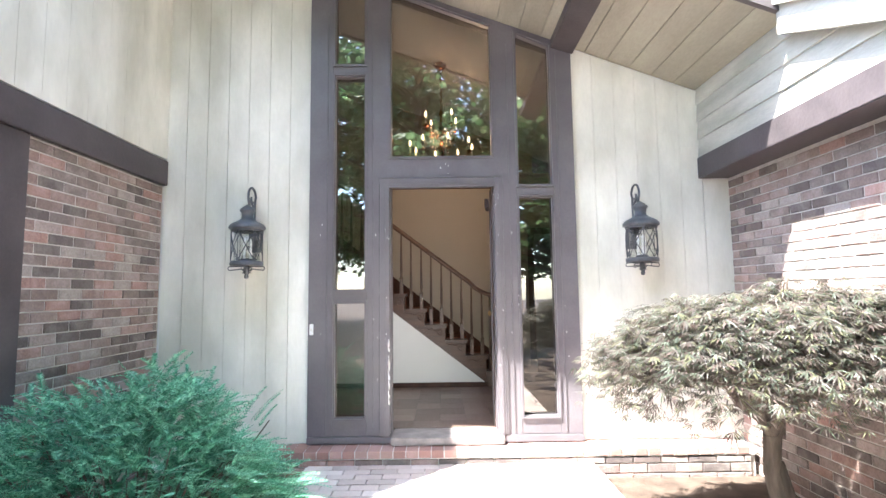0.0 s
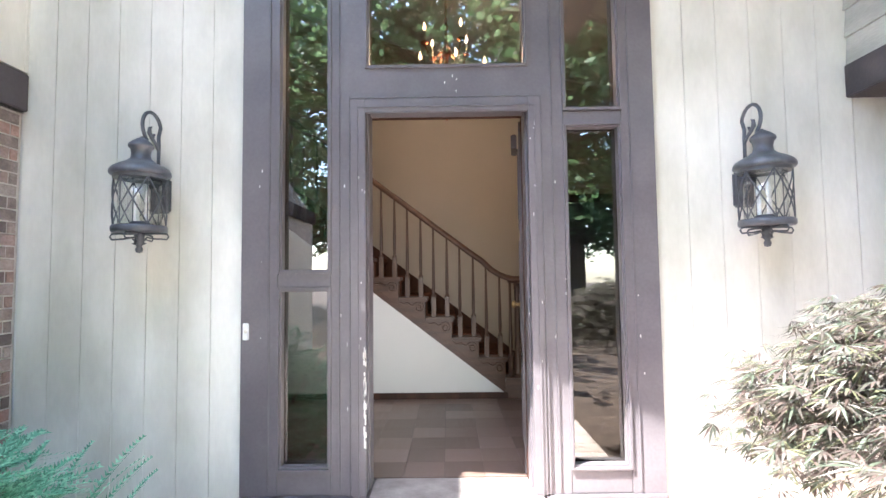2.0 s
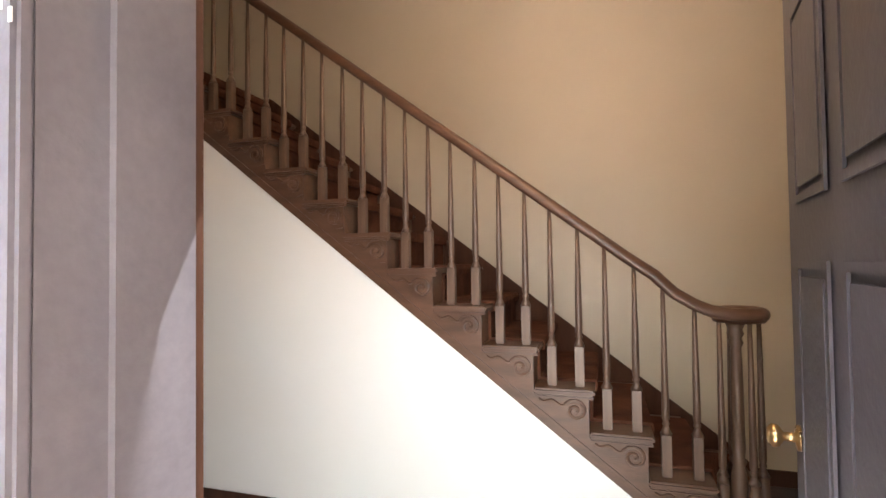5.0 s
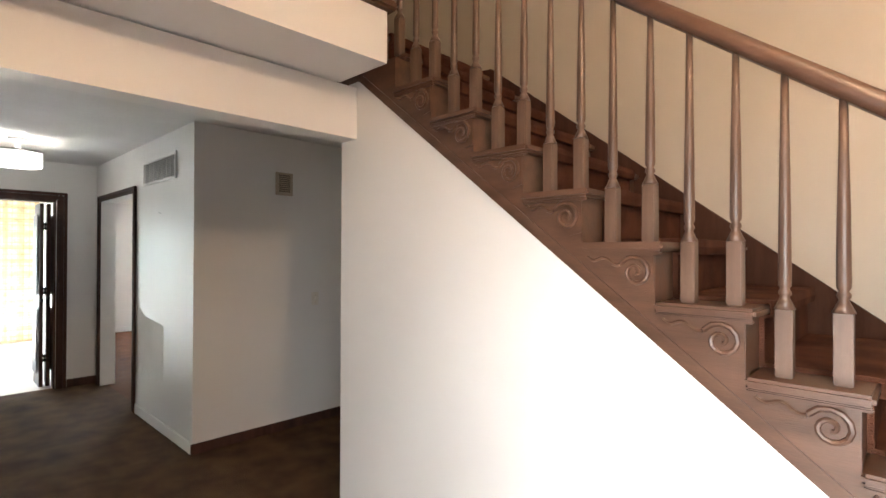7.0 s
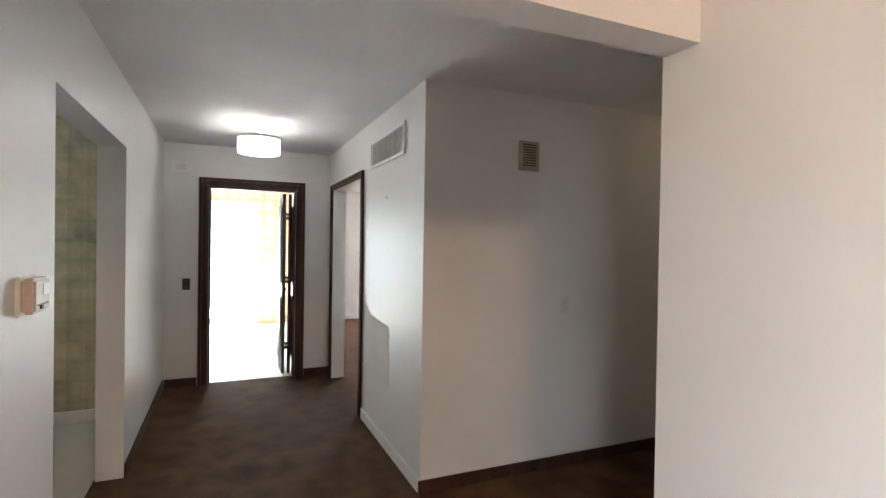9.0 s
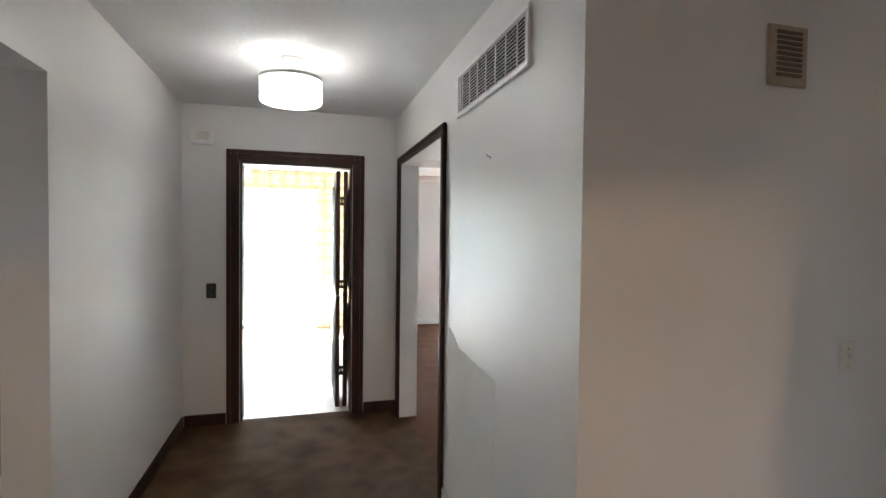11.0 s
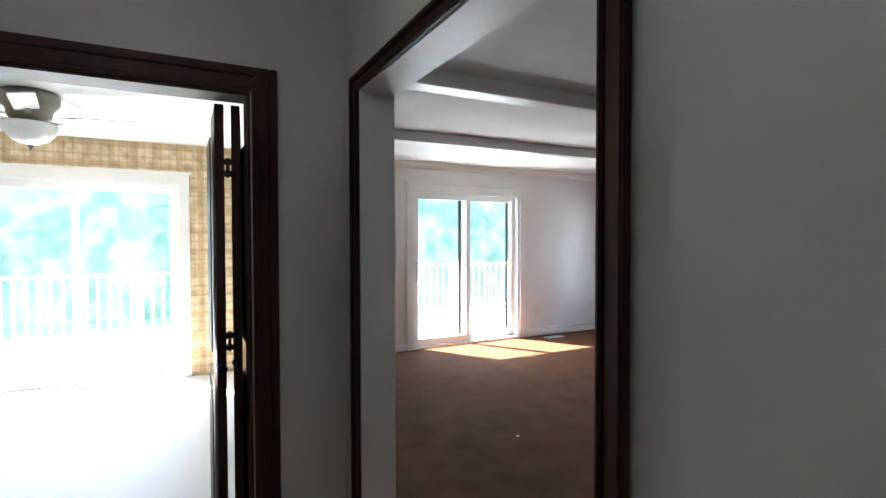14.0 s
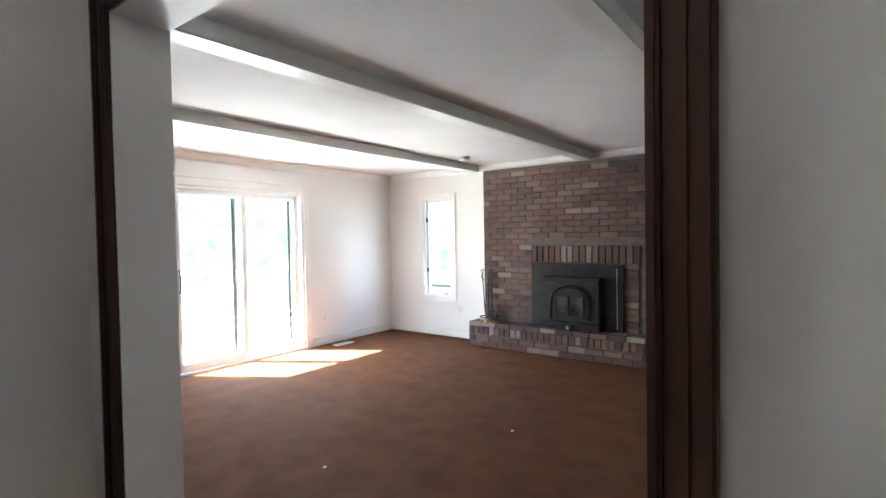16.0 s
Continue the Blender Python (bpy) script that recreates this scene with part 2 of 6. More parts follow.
CARPET_HALL = material("worn_hall_carpet", [(0.055, 0.027, 0.014), (0.120, 0.070, 0.036)], 0.95, scale=5, fine=130, bump=1.0, gloss=0.1, low=0.28, high=0.74, tone_range=0.42)
JAMB_BROWN = material("bare_brown_jamb", [(0.045, 0.020, 0.013), (0.070, 0.032, 0.021)], 0.75, scale=5, stretch=(3, 3, 0.4), gloss=0.12)
RUNNER = material("red_brown_stair_carpet", [(0.062, 0.023, 0.013), (0.112, 0.044, 0.026)], 0.95, scale=8, fine=200, bump=0.9, gloss=0.1)
PARQUET = material("parquet_tile", [(0.12, 0.082, 0.068), (0.19, 0.138, 0.116), (0.145, 0.10, 0.086), (0.22, 0.165, 0.143), (0.105, 0.072, 0.06), (0.17, 0.122, 0.105)], 0.35, scale=5, fine=60, bump=0.08, stretch=(1, 8, 1), vary="object", spread=0.12)
VINYL_FLOOR = material("pale_vinyl_floor", [(0.56, 0.54, 0.50), (0.60, 0.575, 0.53)], 0.45, scale=1.2, fine=50, bump=0.02, tone_range=0.03)
BLACK_IRON = material("black_iron", [(0.012, 0.012, 0.013), (0.028, 0.027, 0.027)], 0.5, metal=0.4, scale=10, fine=90, bump=0.15)
LAMP_IRON = material("grey_black_lamp_iron", [(0.075, 0.084, 0.10), (0.12, 0.13, 0.15)], 0.4, metal=0.3, scale=14, fine=90, bump=0.15)
BRASS = material("aged_brass", [(0.50, 0.33, 0.14), (0.66, 0.46, 0.22)], 0.28, metal=1.0, scale=14, fine=80, bump=0.03)
PLASTIC = material("ivory_plastic", [(0.66, 0.63, 0.56), (0.72, 0.69, 0.62)], 0.4, scale=6, fine=60, bump=0.02)
DARK_PLASTIC = material("dark_plastic", [(0.025, 0.022, 0.02), (0.045, 0.04, 0.036)], 0.4, scale=6, fine=60, bump=0.02)
SOIL = material("mulch_ground", [(0.045, 0.030, 0.022), (0.10, 0.072, 0.055)], 0.95, scale=7, fine=90, bump=0.9)
GLASS = glass("window_glass")
ENTRY_GLASS = glass("smoky_entry_glass", (0.60, 0.58, 0.54), 0.18)


def roof(x):
    """Height of the sloping porch soffit and foyer ceiling."""
    return 3.67 - 0.37 * x


# ---- ground and front porch ----
GROUND, WALK = -0.27, -0.165
bm = bmesh.new()
box(bm, -90, -2.5, -90, 90, -0.6, GROUND - 0.02)
box(bm, -2.5, 90, -90, 0.0, -0.6, GROUND - 0.02)
box(bm, 2.5, 90, 0.0, 90, -0.6, GROUND - 0.02)
# this lawn strip is added; its pale colour brightens the ground past the deck
setting("lawn", boxes((-17.4, -14.2, -14, 15, -0.4, GROUND + 0.01)), material("added_pale_lawn", [(0.28, 0.38, 0.20), (0.42, 0.52, 0.32)], 0.9, scale=3, fine=40, bump=0.5), "pale lawn strip added to brighten the ground behind the deck", "lawn")
setting("ground", bm, SOIL, "dark mulch and bare soil round the house", "ground")

bm = bmesh.new()
prism(bm, [(-2.45, -0.6), (-1.14, -0.6), (-1.14, roof(-1.14)), (-2.45, roof(-2.45))], "y", 0.02, 0.2)
prism(bm, [(1.10, -0.6), (2.5, -0.6), (2.5, roof(2.5)), (1.10, roof(1.10))], "y", 0.02, 0.2)
wall_front = setting("wall_front", bm, WALL, "front wall of the recessed entry, clad in vertical boards", "wall")
bm = boxes((-2.6, -2.405, -6, 0.02, -0.6, 2.08))
# the unseen top outline is shaped to shade the sill and spare the walk
prism(bm, [(-6, 2.08), (0.02, 2.08), (0.02, 4.6), (-1.75, 4.5), (-1.95, 3.4), (-2.6, 3.1), (-6, 2.2)], "x", -2.6, -2.38)
setting("wall_porch_left", bm, MORTAR, "side wall of the entry, brick below and boards above", "wall")
wall_left = bpy.data.objects["wall_porch_left"]
setting("wall_porch_right", boxes((2.425, 2.6, -2.6, 0.02, -0.6, 2.2), (2.2, 2.6, -2.6, 0.02, 2.2, 3.4)), MORTAR, "brick side wall under horizontal siding", "wall")
wall_right = bpy.data.objects["wall_porch_right"]
setting("beam_left", boxes((-2.45, -2.348, -6, -0.002, 2.08, 2.288), bevel=0.006), TRIM_DARK, "dark weathered beam over the brick", "beam")
setting("beam_right", boxes((2.16, 2.42, -2.62, -0.002, 2.09, 2.27), bevel=0.006), TRIM_DARK, "dark weathered beam over the brick", "beam")
setting("jamb_left", boxes((-2.44, -2.37, -1.62, -1.40, GROUND, 2.078), bevel=0.005), TRIM_DARK, "dark post at the end of the brick", "trim")
# sloping roof with its soffit boards, and the carrying beam
bm = bmesh.new()
prism(bm, [(-6.2, roof(-6.2) + 0.03), (2.75, roof(2.75) + 0.03), (2.75, roof(2.75) + 0.25), (-6.2, roof(-6.2) + 0.25)], "y", -1.18, 8.0)
setting("roof", bm, TRIM_DARK, "sloping roof over the entry", "roof")
# soffit colour: the siding's cream, darkened for the shade under the roof
SOFFIT = material("shaded_soffit_paint", [(0.23, 0.215, 0.175), (0.33, 0.31, 0.255)], 0.65, scale=1.6, fine=40, bump=0.12, stretch=(2, 0.6, 1), vary="object", spread=0.06)
soffit = setting("soffit", prism(bmesh.new(), [(-2.38, roof(-2.38) + 0.02), (2.2, roof(2.2) + 0.02), (2.2, roof(2.2) + 0.028), (-2.38, roof(-2.38) + 0.028)], "y", -1.17, 0.0), SOFFIT, "board soffit of the porch, shade painted into its colour", "soffit")
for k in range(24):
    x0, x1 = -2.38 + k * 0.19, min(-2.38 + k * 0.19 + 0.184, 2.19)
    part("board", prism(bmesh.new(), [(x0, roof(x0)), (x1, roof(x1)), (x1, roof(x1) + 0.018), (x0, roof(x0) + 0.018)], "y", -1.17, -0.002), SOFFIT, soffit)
setting("beam_porch", prism(bmesh.new(), [(0.93, 3.25), (1.115, 3.19), (1.115, roof(1.115) - 0.002), (0.93, roof(0.93) - 0.002)], "y", -1.6, -0.032), TRIM_DARK, "dark beam under the porch roof", "beam")
setting("fascia", prism(bmesh.new(), [(-2.38, roof(-2.38) - 0.02), (2.15, roof(2.15) - 0.02), (2.15, roof(2.15) + 0.26), (-2.38, roof(-2.38) + 0.26)], "y", -1.22, -1.182), TRIM_DARK, "dark fascia board", "trim")
# rake of the wing's roof
bm = bmesh.new()
prism(bm, [(-1.19, 2.74), (-1.19, 2.93), (-2.7, 2.27), (-2.7, 2.08)], "x", 2.09, 2.155)
prism(bm, [(-1.19, 2.93), (-1.19, 2.985), (-2.7, 2.32), (-2.7, 2.27)], "x", 2.05, 2.6)
setting("rake_board", bm, SIDING_GREY, "grey board along the wing's roof edge", "trim")

# front step and walk
step = setting("step", boxes((-1.9, 2.38, -0.19, 0.018, -0.6, -0.125), (-1.9, 2.38, -0.211, 0.018, -0.1245, -0.070)), MORTAR, "brick step with a rowlock edge", "step")
setting("threshold", boxes((-0.455, 0.455, -0.11, 0.2, -0.06, 0.0), bevel=0.008), material("worn_threshold", [(0.17, 0.15, 0.145), (0.30, 0.27, 0.26)], 0.5, scale=8), "worn grey door sill", "sill")
setting("sill_board", boxes((-1.14, -0.457, -0.05, 0.2, -0.055, -0.002), (0.457, 1.10, -0.05, 0.2, -0.055, -0.002), bevel=0.004), TRIM_OUT, "painted sill board under the sidelights", "sill")
walk_way = setting("pavement", boxes((-1.1, 1.12, -7.5, -0.19, -0.6, WALK - 0.018)), MORTAR, "brick paved walk to the door", "pavement")

# ---- entry frame: posts, rails, sidelights, transom ----
Y0, Y1 = -0.03, 0.16
frame_obj = thing("door_frame", "purple-brown painted timber frame with chipped white spots", "door frame", kind="structure")


def sloped(x0, x1, z0, drop, y0=Y0, y1=Y1):
    return prism(bmesh.new(), [(x0, z0), (x1, z0), (x1, roof(x1) - drop), (x0, roof(x0) - drop)], "y", y0, y1)


for x0, x1 in ((-1.14, -0.945), (-0.655, -0.47), (0.42, 0.605), (0.925, 1.10)):
    part("post", sloped(x0, x1, 0.0, 0.0), TRIM_OUT, frame_obj)
part("head", boxes((-0.47, 0.42, Y0, Y1, 2.075, 2.285)), TRIM_OUT, frame_obj)
for x0, x1 in ((-0.945, -0.655), (-0.47, 0.42), (0.605, 0.925)):
    bm = prism(bmesh.new(), [(x0, roof(x0) - 0.045), (x1, roof(x1) - 0.045), (x1, roof(x1)), (x0, roof(x0))], "y", Y0 + 0.002, Y1)
    part("top_rail", bm, TRIM_OUT, frame_obj)
for x0, x1, z0, z1 in ((-0.945, -0.655, 0.0, 0.125), (-0.945, -0.655, 1.09, 1.165), (-0.945, -0.655, 3.03, 3.10), (0.605, 0.925, 0.0, 0.125), (0.605, 0.925, 1.965, 2.035)):
    part("rail", boxes((x0, x1, Y0 + 0.004, Y1 - 0.02, z0, z1), bevel=0.004), TRIM_OUT, frame_obj)
# casing round the door
for row in ((-0.548, -0.466, -0.052, -0.0302, 0.0, 2.11), (0.413, 0.482, -0.052, -0.0302, 0.0, 2.11), (-0.466, 0.413, -0.052, -0.0302, 2.03, 2.11)):
    part("casing", boxes(row, bevel=0.006), TRIM_OUT, frame_obj)
for row in ((-0.566, -0.550, -0.044, -0.0302, 0.0, 2.13), (0.484, 0.500, -0.044, -0.0302, 0.0, 2.13), (-0.550, 0.484, -0.044, -0.0302, 2.112, 2.13)):
    part("casing_bead", boxes(row, bevel=0.004), TRIM_OUT, frame_obj)
for row in ((-0.515, -0.503, -0.060, -0.0522, 0.0, 2.07), (0.448, 0.460, -0.060, -0.0522, 0.0, 2.07), (-0.503, 0.448, -0.060, -0.0522, 2.058, 2.07)):
    part("casing_bead", boxes(row, bevel=0.003), TRIM_OUT, frame_obj)
for x0, x1, top in ((-0.995, -0.985, 3.6), (-0.618, -0.606, 3.6), (0.542, 0.552, 3.3), (0.962, 0.972, 3.2)):
    part("post_bead", boxes((x0, x1, -0.040, -0.0302, 0.02, top), bevel=0.003), TRIM_OUT, frame_obj)
part("stop", boxes((-0.47, -0.46, 0.05, 0.168, 0.0, 2.074), (0.408, 0.42, 0.05, 0.15, 0.0, 2.074), (-0.46, 0.408, 0.05, 0.15, 2.066, 2.0745)), TRIM_OUT, frame_obj)
part("inner_edge", boxes((-0.475, -0.463, 0.1682, 0.185, 0.0, 2.08), (0.406, 0.425, 0.1602, 0.185, 0.0, 2.08), (-0.463, 0.406, 0.1602, 0.185, 2.064, 2.10)), JAMB_BROWN, frame_obj, "bare brown inner edge of the jamb")


def pane_set(name, x0, x1, z0, z1, slope=False):
    """A glazed light with a stepped bead all round and its pane."""
    w = thing(name, "tall glazed sidelight beside the front door" if not slope or x1 - x0 < 0.5 else "glazed transom over the front door", "window", kind="structure")
    t0, t1 = (roof(x0) - 0.045, roof(x1) - 0.045) if slope else (z1, z1)
    for a, y0, y1 in ((0.012, Y0 - 0.014, Y0 + 0.02), (0.022, Y0 + 0.004, Y0 + 0.05)):
        part("window_frame", prism(bmesh.new(), [(x0, z0), (x0 + a, z0), (x0 + a, t0 - a), (x0, t0)], "y", y0, y1), TRIM_OUT, w)
        part("window_frame", prism(bmesh.new(), [(x1 - a, z0), (x1, z0), (x1, t1), (x1 - a, t1 - a)], "y", y0, y1), TRIM_OUT, w)
        part("window_frame", prism(bmesh.new(), [(x0 + a, z0), (x1 - a, z0), (x1 - a, z0 + a), (x0 + a, z0 + a)], "y", y0, y1), TRIM_OUT, w)
        part("window_frame", prism(bmesh.new(), [(x0 + a, t0 - a), (x1 - a, t1 - a), (x1, t1), (x0, t0)], "y", y0, y1), TRIM_OUT, w)
    p = part("pane", prism(bmesh.new(), [(x0 + 0.02, z0 + 0.02), (x1 - 0.02, z0 + 0.02), (x1 - 0.02, t1 - 0.02), (x0 + 0.02, t0 - 0.02)], "y", 0.03, 0.034), ENTRY_GLASS, w)
    p.visible_shadow = False
    return w


pane_set("window_1", -0.945, -0.655, 0.125, 1.09)
pane_set("window_2", -0.945, -0.655, 1.165, 3.03)
pane_set("window_3", -0.945, -0.655, 3.10, 0, True)
pane_set("window_4", 0.605, 0.925, 0.125, 1.965)
pane_set("window_5", 0.605, 0.925, 2.035, 0, True)
pane_set("window_6", -0.47, 0.42, 2.285, 0, True)

# ---- foyer, stair walls and upper hall ----
HALL = 2.44
setting("floor_foyer", boxes((-2.65, 2.4, 0.2, 3.1, -0.3, -0.006)), TRIM_DARK, "parquet tile floor of the foyer", "floor")
floor_foyer = bpy.data.objects["floor_foyer"]
bm = bmesh.new()
prism(bm, [(-6.1, 2.66), (1.33, 2.66), (1.33, roof(1.33) + 0.03), (-6.1, roof(-6.1) + 0.03)], "y", 3.1, 3.22)
box(bm, -2.65, 1.33, 3.1, 3.22, -0.3, 2.66)
box(bm, 1.33, 2.13, 3.1, 3.22, 2.0, 2.9)
box(bm, 2.13, 2.5, 3.1, 3.22, -0.3, 2.9)
setting("wall_north", bm, WALL_CREAM, "tall cream wall behind the staircase", "wall")
setting("wall_east", boxes((2.4, 2.5, 0.2, 3.1, -0.3, 3.1)), WALL_CREAM, "cream wall of the foyer", "wall")
setting("ceiling_foyer", prism(bmesh.new(), [(-6.1, roof(-6.1)), (2.5, roof(2.5)), (2.5, roof(2.5) + 0.028), (-6.1, roof(-6.1) + 0.028)], "y", 0.02, 3.22), CEILING, "sloping ceiling of the foyer", "ceiling")
setting("wall_upper_south", prism(bmesh.new(), [(-6.1, HALL + 0.06), (-2.452, HALL + 0.06), (-2.452, roof(-2.452)), (-6.1, roof(-6.1))], "y", 0.02, 0.2), WALL, "upper hall wall", "wall")
setting("wall_upper_west", prism(bmesh.new(), [(0.2, 2.66), (3.1, 2.66), (3.1, roof(-5.0)), (0.2, roof(-5.0))], "x", -5.1, -5.0), WALL_CREAM, "upper hall wall", "wall")
bm = prism(bmesh.new(), [(-2.71, -0.05), (0.62, -0.05), (0.62, 0.0), (-2.5, 2.385), (-2.5, 2.44), (-2.71, 2.44)], "y", 2.05, 2.15)
box(bm, -2.71, -2.59, 2.15, 3.1, -0.05, 2.44)
setting("wall_stair", bm, WALL, "white wall under the staircase", "wall")
setting("header", boxes((-2.70, -2.57, 0.2, 2.048, 2.085, 2.358)), WALL, "off-white header over the way into the hall", "header")
setting("floor_upper", boxes((-5.0, -2.59, 0.2, 3.1, 2.50, 2.655), (-2.59, -2.205, 0.2, 1.95, 2.368, 2.61)), WALL, "floor edge of the upper landing", "floor")
setting("trim_landing", boxes((-2.30, -2.165, 0.2, 1.985, 2.612, 2.66), bevel=0.012), WOOD, "brown wood nosing along the landing", "trim")
# room behind the foyer's far door
setting("wall_back_room", boxes((1.2, 2.5, 4.6, 4.7, -0.3, 2.6), (1.1, 1.2, 3.22, 4.7, -0.3, 2.6), (2.5, 2.6, 3.22, 4.7, -0.3, 2.6), (1.2, 2.5, 3.22, 4.6, 2.5, 2.6)), material("grey_green_paint", [(0.36, 0.40, 0.38), (0.42, 0.46, 0.44)], 0.7), "grey-green room behind the door", "wall")
setting("floor_back_room", boxes((1.2, 2.5, 3.1, 4.6, -0.3, -0.004)), CARPET, "brown carpet", "floor")

# ---- hall ----
setting("floor_hall", boxes((-7.2, -2.65, 0.04, 1.9, -0.3, 0.0), (-4.3, -2.65, 1.9, 5.6, -0.3, 0.0)), CARPET_HALL, "worn dark brown shag carpet in the hall", "floor")
setting("ceiling_hall", boxes((-7.14, -2.65, 0.2, 1.83, HALL, 2.498), (-4.25, -2.65, 1.83, 5.5, HALL, 2.498)), CEILING, "textured white hall ceiling", "ceiling")
setting("wall_hall_south", boxes((-7.27, -5.10, 0.05, 0.2, 0, HALL + 0.05), (-3.70, -2.452, 0.05, 0.2, 0, HALL + 0.05), (-5.10, -3.70, 0.05, 0.2, 2.035, HALL + 0.05)), WALL, "off-white hall wall with an uncased opening", "wall")
setting("wall_hall_end", boxes((-7.27, -7.14, 0.2, 0.61, 0, HALL), (-7.27, -7.14, 1.46, 1.83, 0, HALL), (-7.27, -7.14, 0.61, 1.46, 2.025, HALL)), WALL, "off-white wall at the end of the hall", "wall")
setting("wall_hall_north", boxes((-7.14, -6.955, 1.83, 1.97, 0, HALL), (-5.685, -4.25, 1.83, 1.97, 0, HALL), (-6.955, -5.685, 1.83, 1.97, 2.035, HALL), (-11.04, -7.14, 1.83, 1.97, 0, HALL)), WALL, "off-white hall wall with a wide opening", "wall")
setting("wall_passage", boxes((-4.37, -4.25, 1.97, 5.5, 0, HALL), (-4.37, -2.53, 5.5, 5.6, 0, HALL), (-2.65, -2.53, 3.22, 5.5, 0, HALL)), WALL, "off-white wall of the side passage", "wall")

# ---- papered room south of the hall ----
def paper(name, ground, line, dark, size, axis, weave=0.6, blot=14):
    """Wallpaper: woven bands up and across on a pale ground, with mottling."""
    m = bpy.data.materials.new(name)
    m.use_nodes = True
    nodes, link = m.node_tree.nodes, m.node_tree.links.new
    shade = nodes["Principled BSDF"]
    shade.inputs["Roughness"].default_value = 0.7
    at, cut = nodes.new("ShaderNodeTexCoord"), nodes.new("ShaderNodeSeparateXYZ")
    link(at.outputs["Object"], cut.inputs[0])
    tone = None
    last = None
    for channel, period, share, colour, amount in ((axis, size, 0.32, line, weave), ("Z", size * 1.1, 0.30, line, weave), (axis, size / 2.7, 0.25, dark, weave / 2), ("Z", size / 2.1, 0.22, dark, weave * 0.6)):
        wrap, less, mix = nodes.new("ShaderNodeMath"), nodes.new("ShaderNodeMath"), nodes.new("ShaderNodeMix")
        wrap.operation, wrap.inputs[1].default_value = "PINGPONG", period / 2
        link(cut.outputs[channel], wrap.inputs[0])
        less.operation, less.inputs[1].default_value = "LESS_THAN", share * period / 2
        link(wrap.outputs[0], less.inputs[0])
        weight = nodes.new("ShaderNodeMath")
        weight.operation, weight.inputs[1].default_value = "MULTIPLY", amount
        link(less.outputs[0], weight.inputs[0])
        mix.data_type = "RGBA"
        link(weight.outputs[0], mix.inputs["Factor"])
        if last is None:
            mix.inputs["A"].default_value = (*ground, 1)
        else:
            link(last, mix.inputs["A"])
        mix.inputs["B"].default_value = (*colour, 1)
        last = mix.outputs["Result"]
    spots, hsv, tone = nodes.new("ShaderNodeTexNoise"), nodes.new("ShaderNodeHueSaturation"), nodes.new("ShaderNodeMapRange")
    spots.inputs["Scale"].default_value, spots.inputs["Detail"].default_value = blot, 5
    link(at.outputs["Object"], spots.inputs["Vector"])
    tone.inputs["To Min"].default_value, tone.inputs["To Max"].default_value = 0.4, 1.6
    link(spots.outputs["Fac"], tone.inputs["Value"])
    link(tone.outputs[0], hsv.inputs["Value"])
    link(last, hsv.inputs["Color"])
    link(hsv.outputs[0], shade.inputs["Base Color"])
    return m


PAPER_GREEN = paper("mottled_green_paper", (0.50, 0.45, 0.30), (0.30, 0.29, 0.19), (0.20, 0.20, 0.135), 0.34, "Y", 0.24, 7)
PAPER_PLAID = paper("tan_plaid_paper", (0.62, 0.50, 0.33), (0.44, 0.31, 0.16), (0.30, 0.20, 0.10), 0.20, "Y")
setting("wall_papered", boxes((-6.47, -6.35, -2.6, 0.05, 0, HALL)), PAPER_GREEN, "wall with mottled green and tan wallpaper", "wall")
# the opening in the south side is added and unseen, to let light in
setting("wall_papered_room", boxes((-6.35, -5.25, -2.6, -2.5, 0, HALL), (-4.45, -2.65, -2.6, -2.5, 0, HALL), (-5.25, -4.45, -2.6, -2.5, 0, 1.35), (-5.25, -4.45, -2.6, -2.5, 1.75, HALL), (-2.75, -2.62, -2.5, 0.05, 0, HALL)), WALL, "plain wall of the papered room with an added unseen opening", "wall")
setting("floor_papered_room", boxes((-6.35, -2.62, -2.5, 0.04, -0.3, -0.003)), VINYL_FLOOR, "pale vinyl floor", "floor")
setting("ceiling_papered_room", boxes((-6.35, -2.62, -2.6, 0.05, HALL, HALL + 0.1)), CEILING, "white ceiling", "ceiling")
setting("baseboard_papered", boxes((-6.348, -6.33, -2.5, 0.05, 0, 0.09)), WHITE_TRIM, "white baseboard", "baseboard")

# ---- breakfast room at the hall's end ----
WX = -11.04
setting("floor_breakfast", boxes((WX, -7.2, -2.6, 1.83, -0.3, 0.0)), VINYL_FLOOR, "pale vinyl floor in strong daylight", "floor")
setting("ceiling_breakfast", boxes((WX, -7.27, -2.6, 1.83, HALL, HALL + 0.1)), CEILING, "white ceiling", "ceiling")
setting("wall_breakfast_west", boxes((WX - 0.16, WX, -2.6, -0.62, -0.3, HALL + 0.1), (WX - 0.16, WX, 1.20, 1.9, -0.3, HALL + 0.1), (WX - 0.16, WX, -0.62, 1.20, 2.04, HALL + 0.1)), PAPER_PLAID, "wall with tan plaid wallpaper round the sliding door", "wall")
setting("wall_breakfast_south", boxes((WX - 0.16, -7.14, -2.7, -2.6, -0.3, HALL + 0.1)), PAPER_PLAID, "wall with tan plaid wallpaper", "wall")
setting("wall_breakfast_east", boxes((-7.27, -7.14, -2.6, 0.05, -0.3, HALL + 0.1)), WALL, "plain wall", "wall")

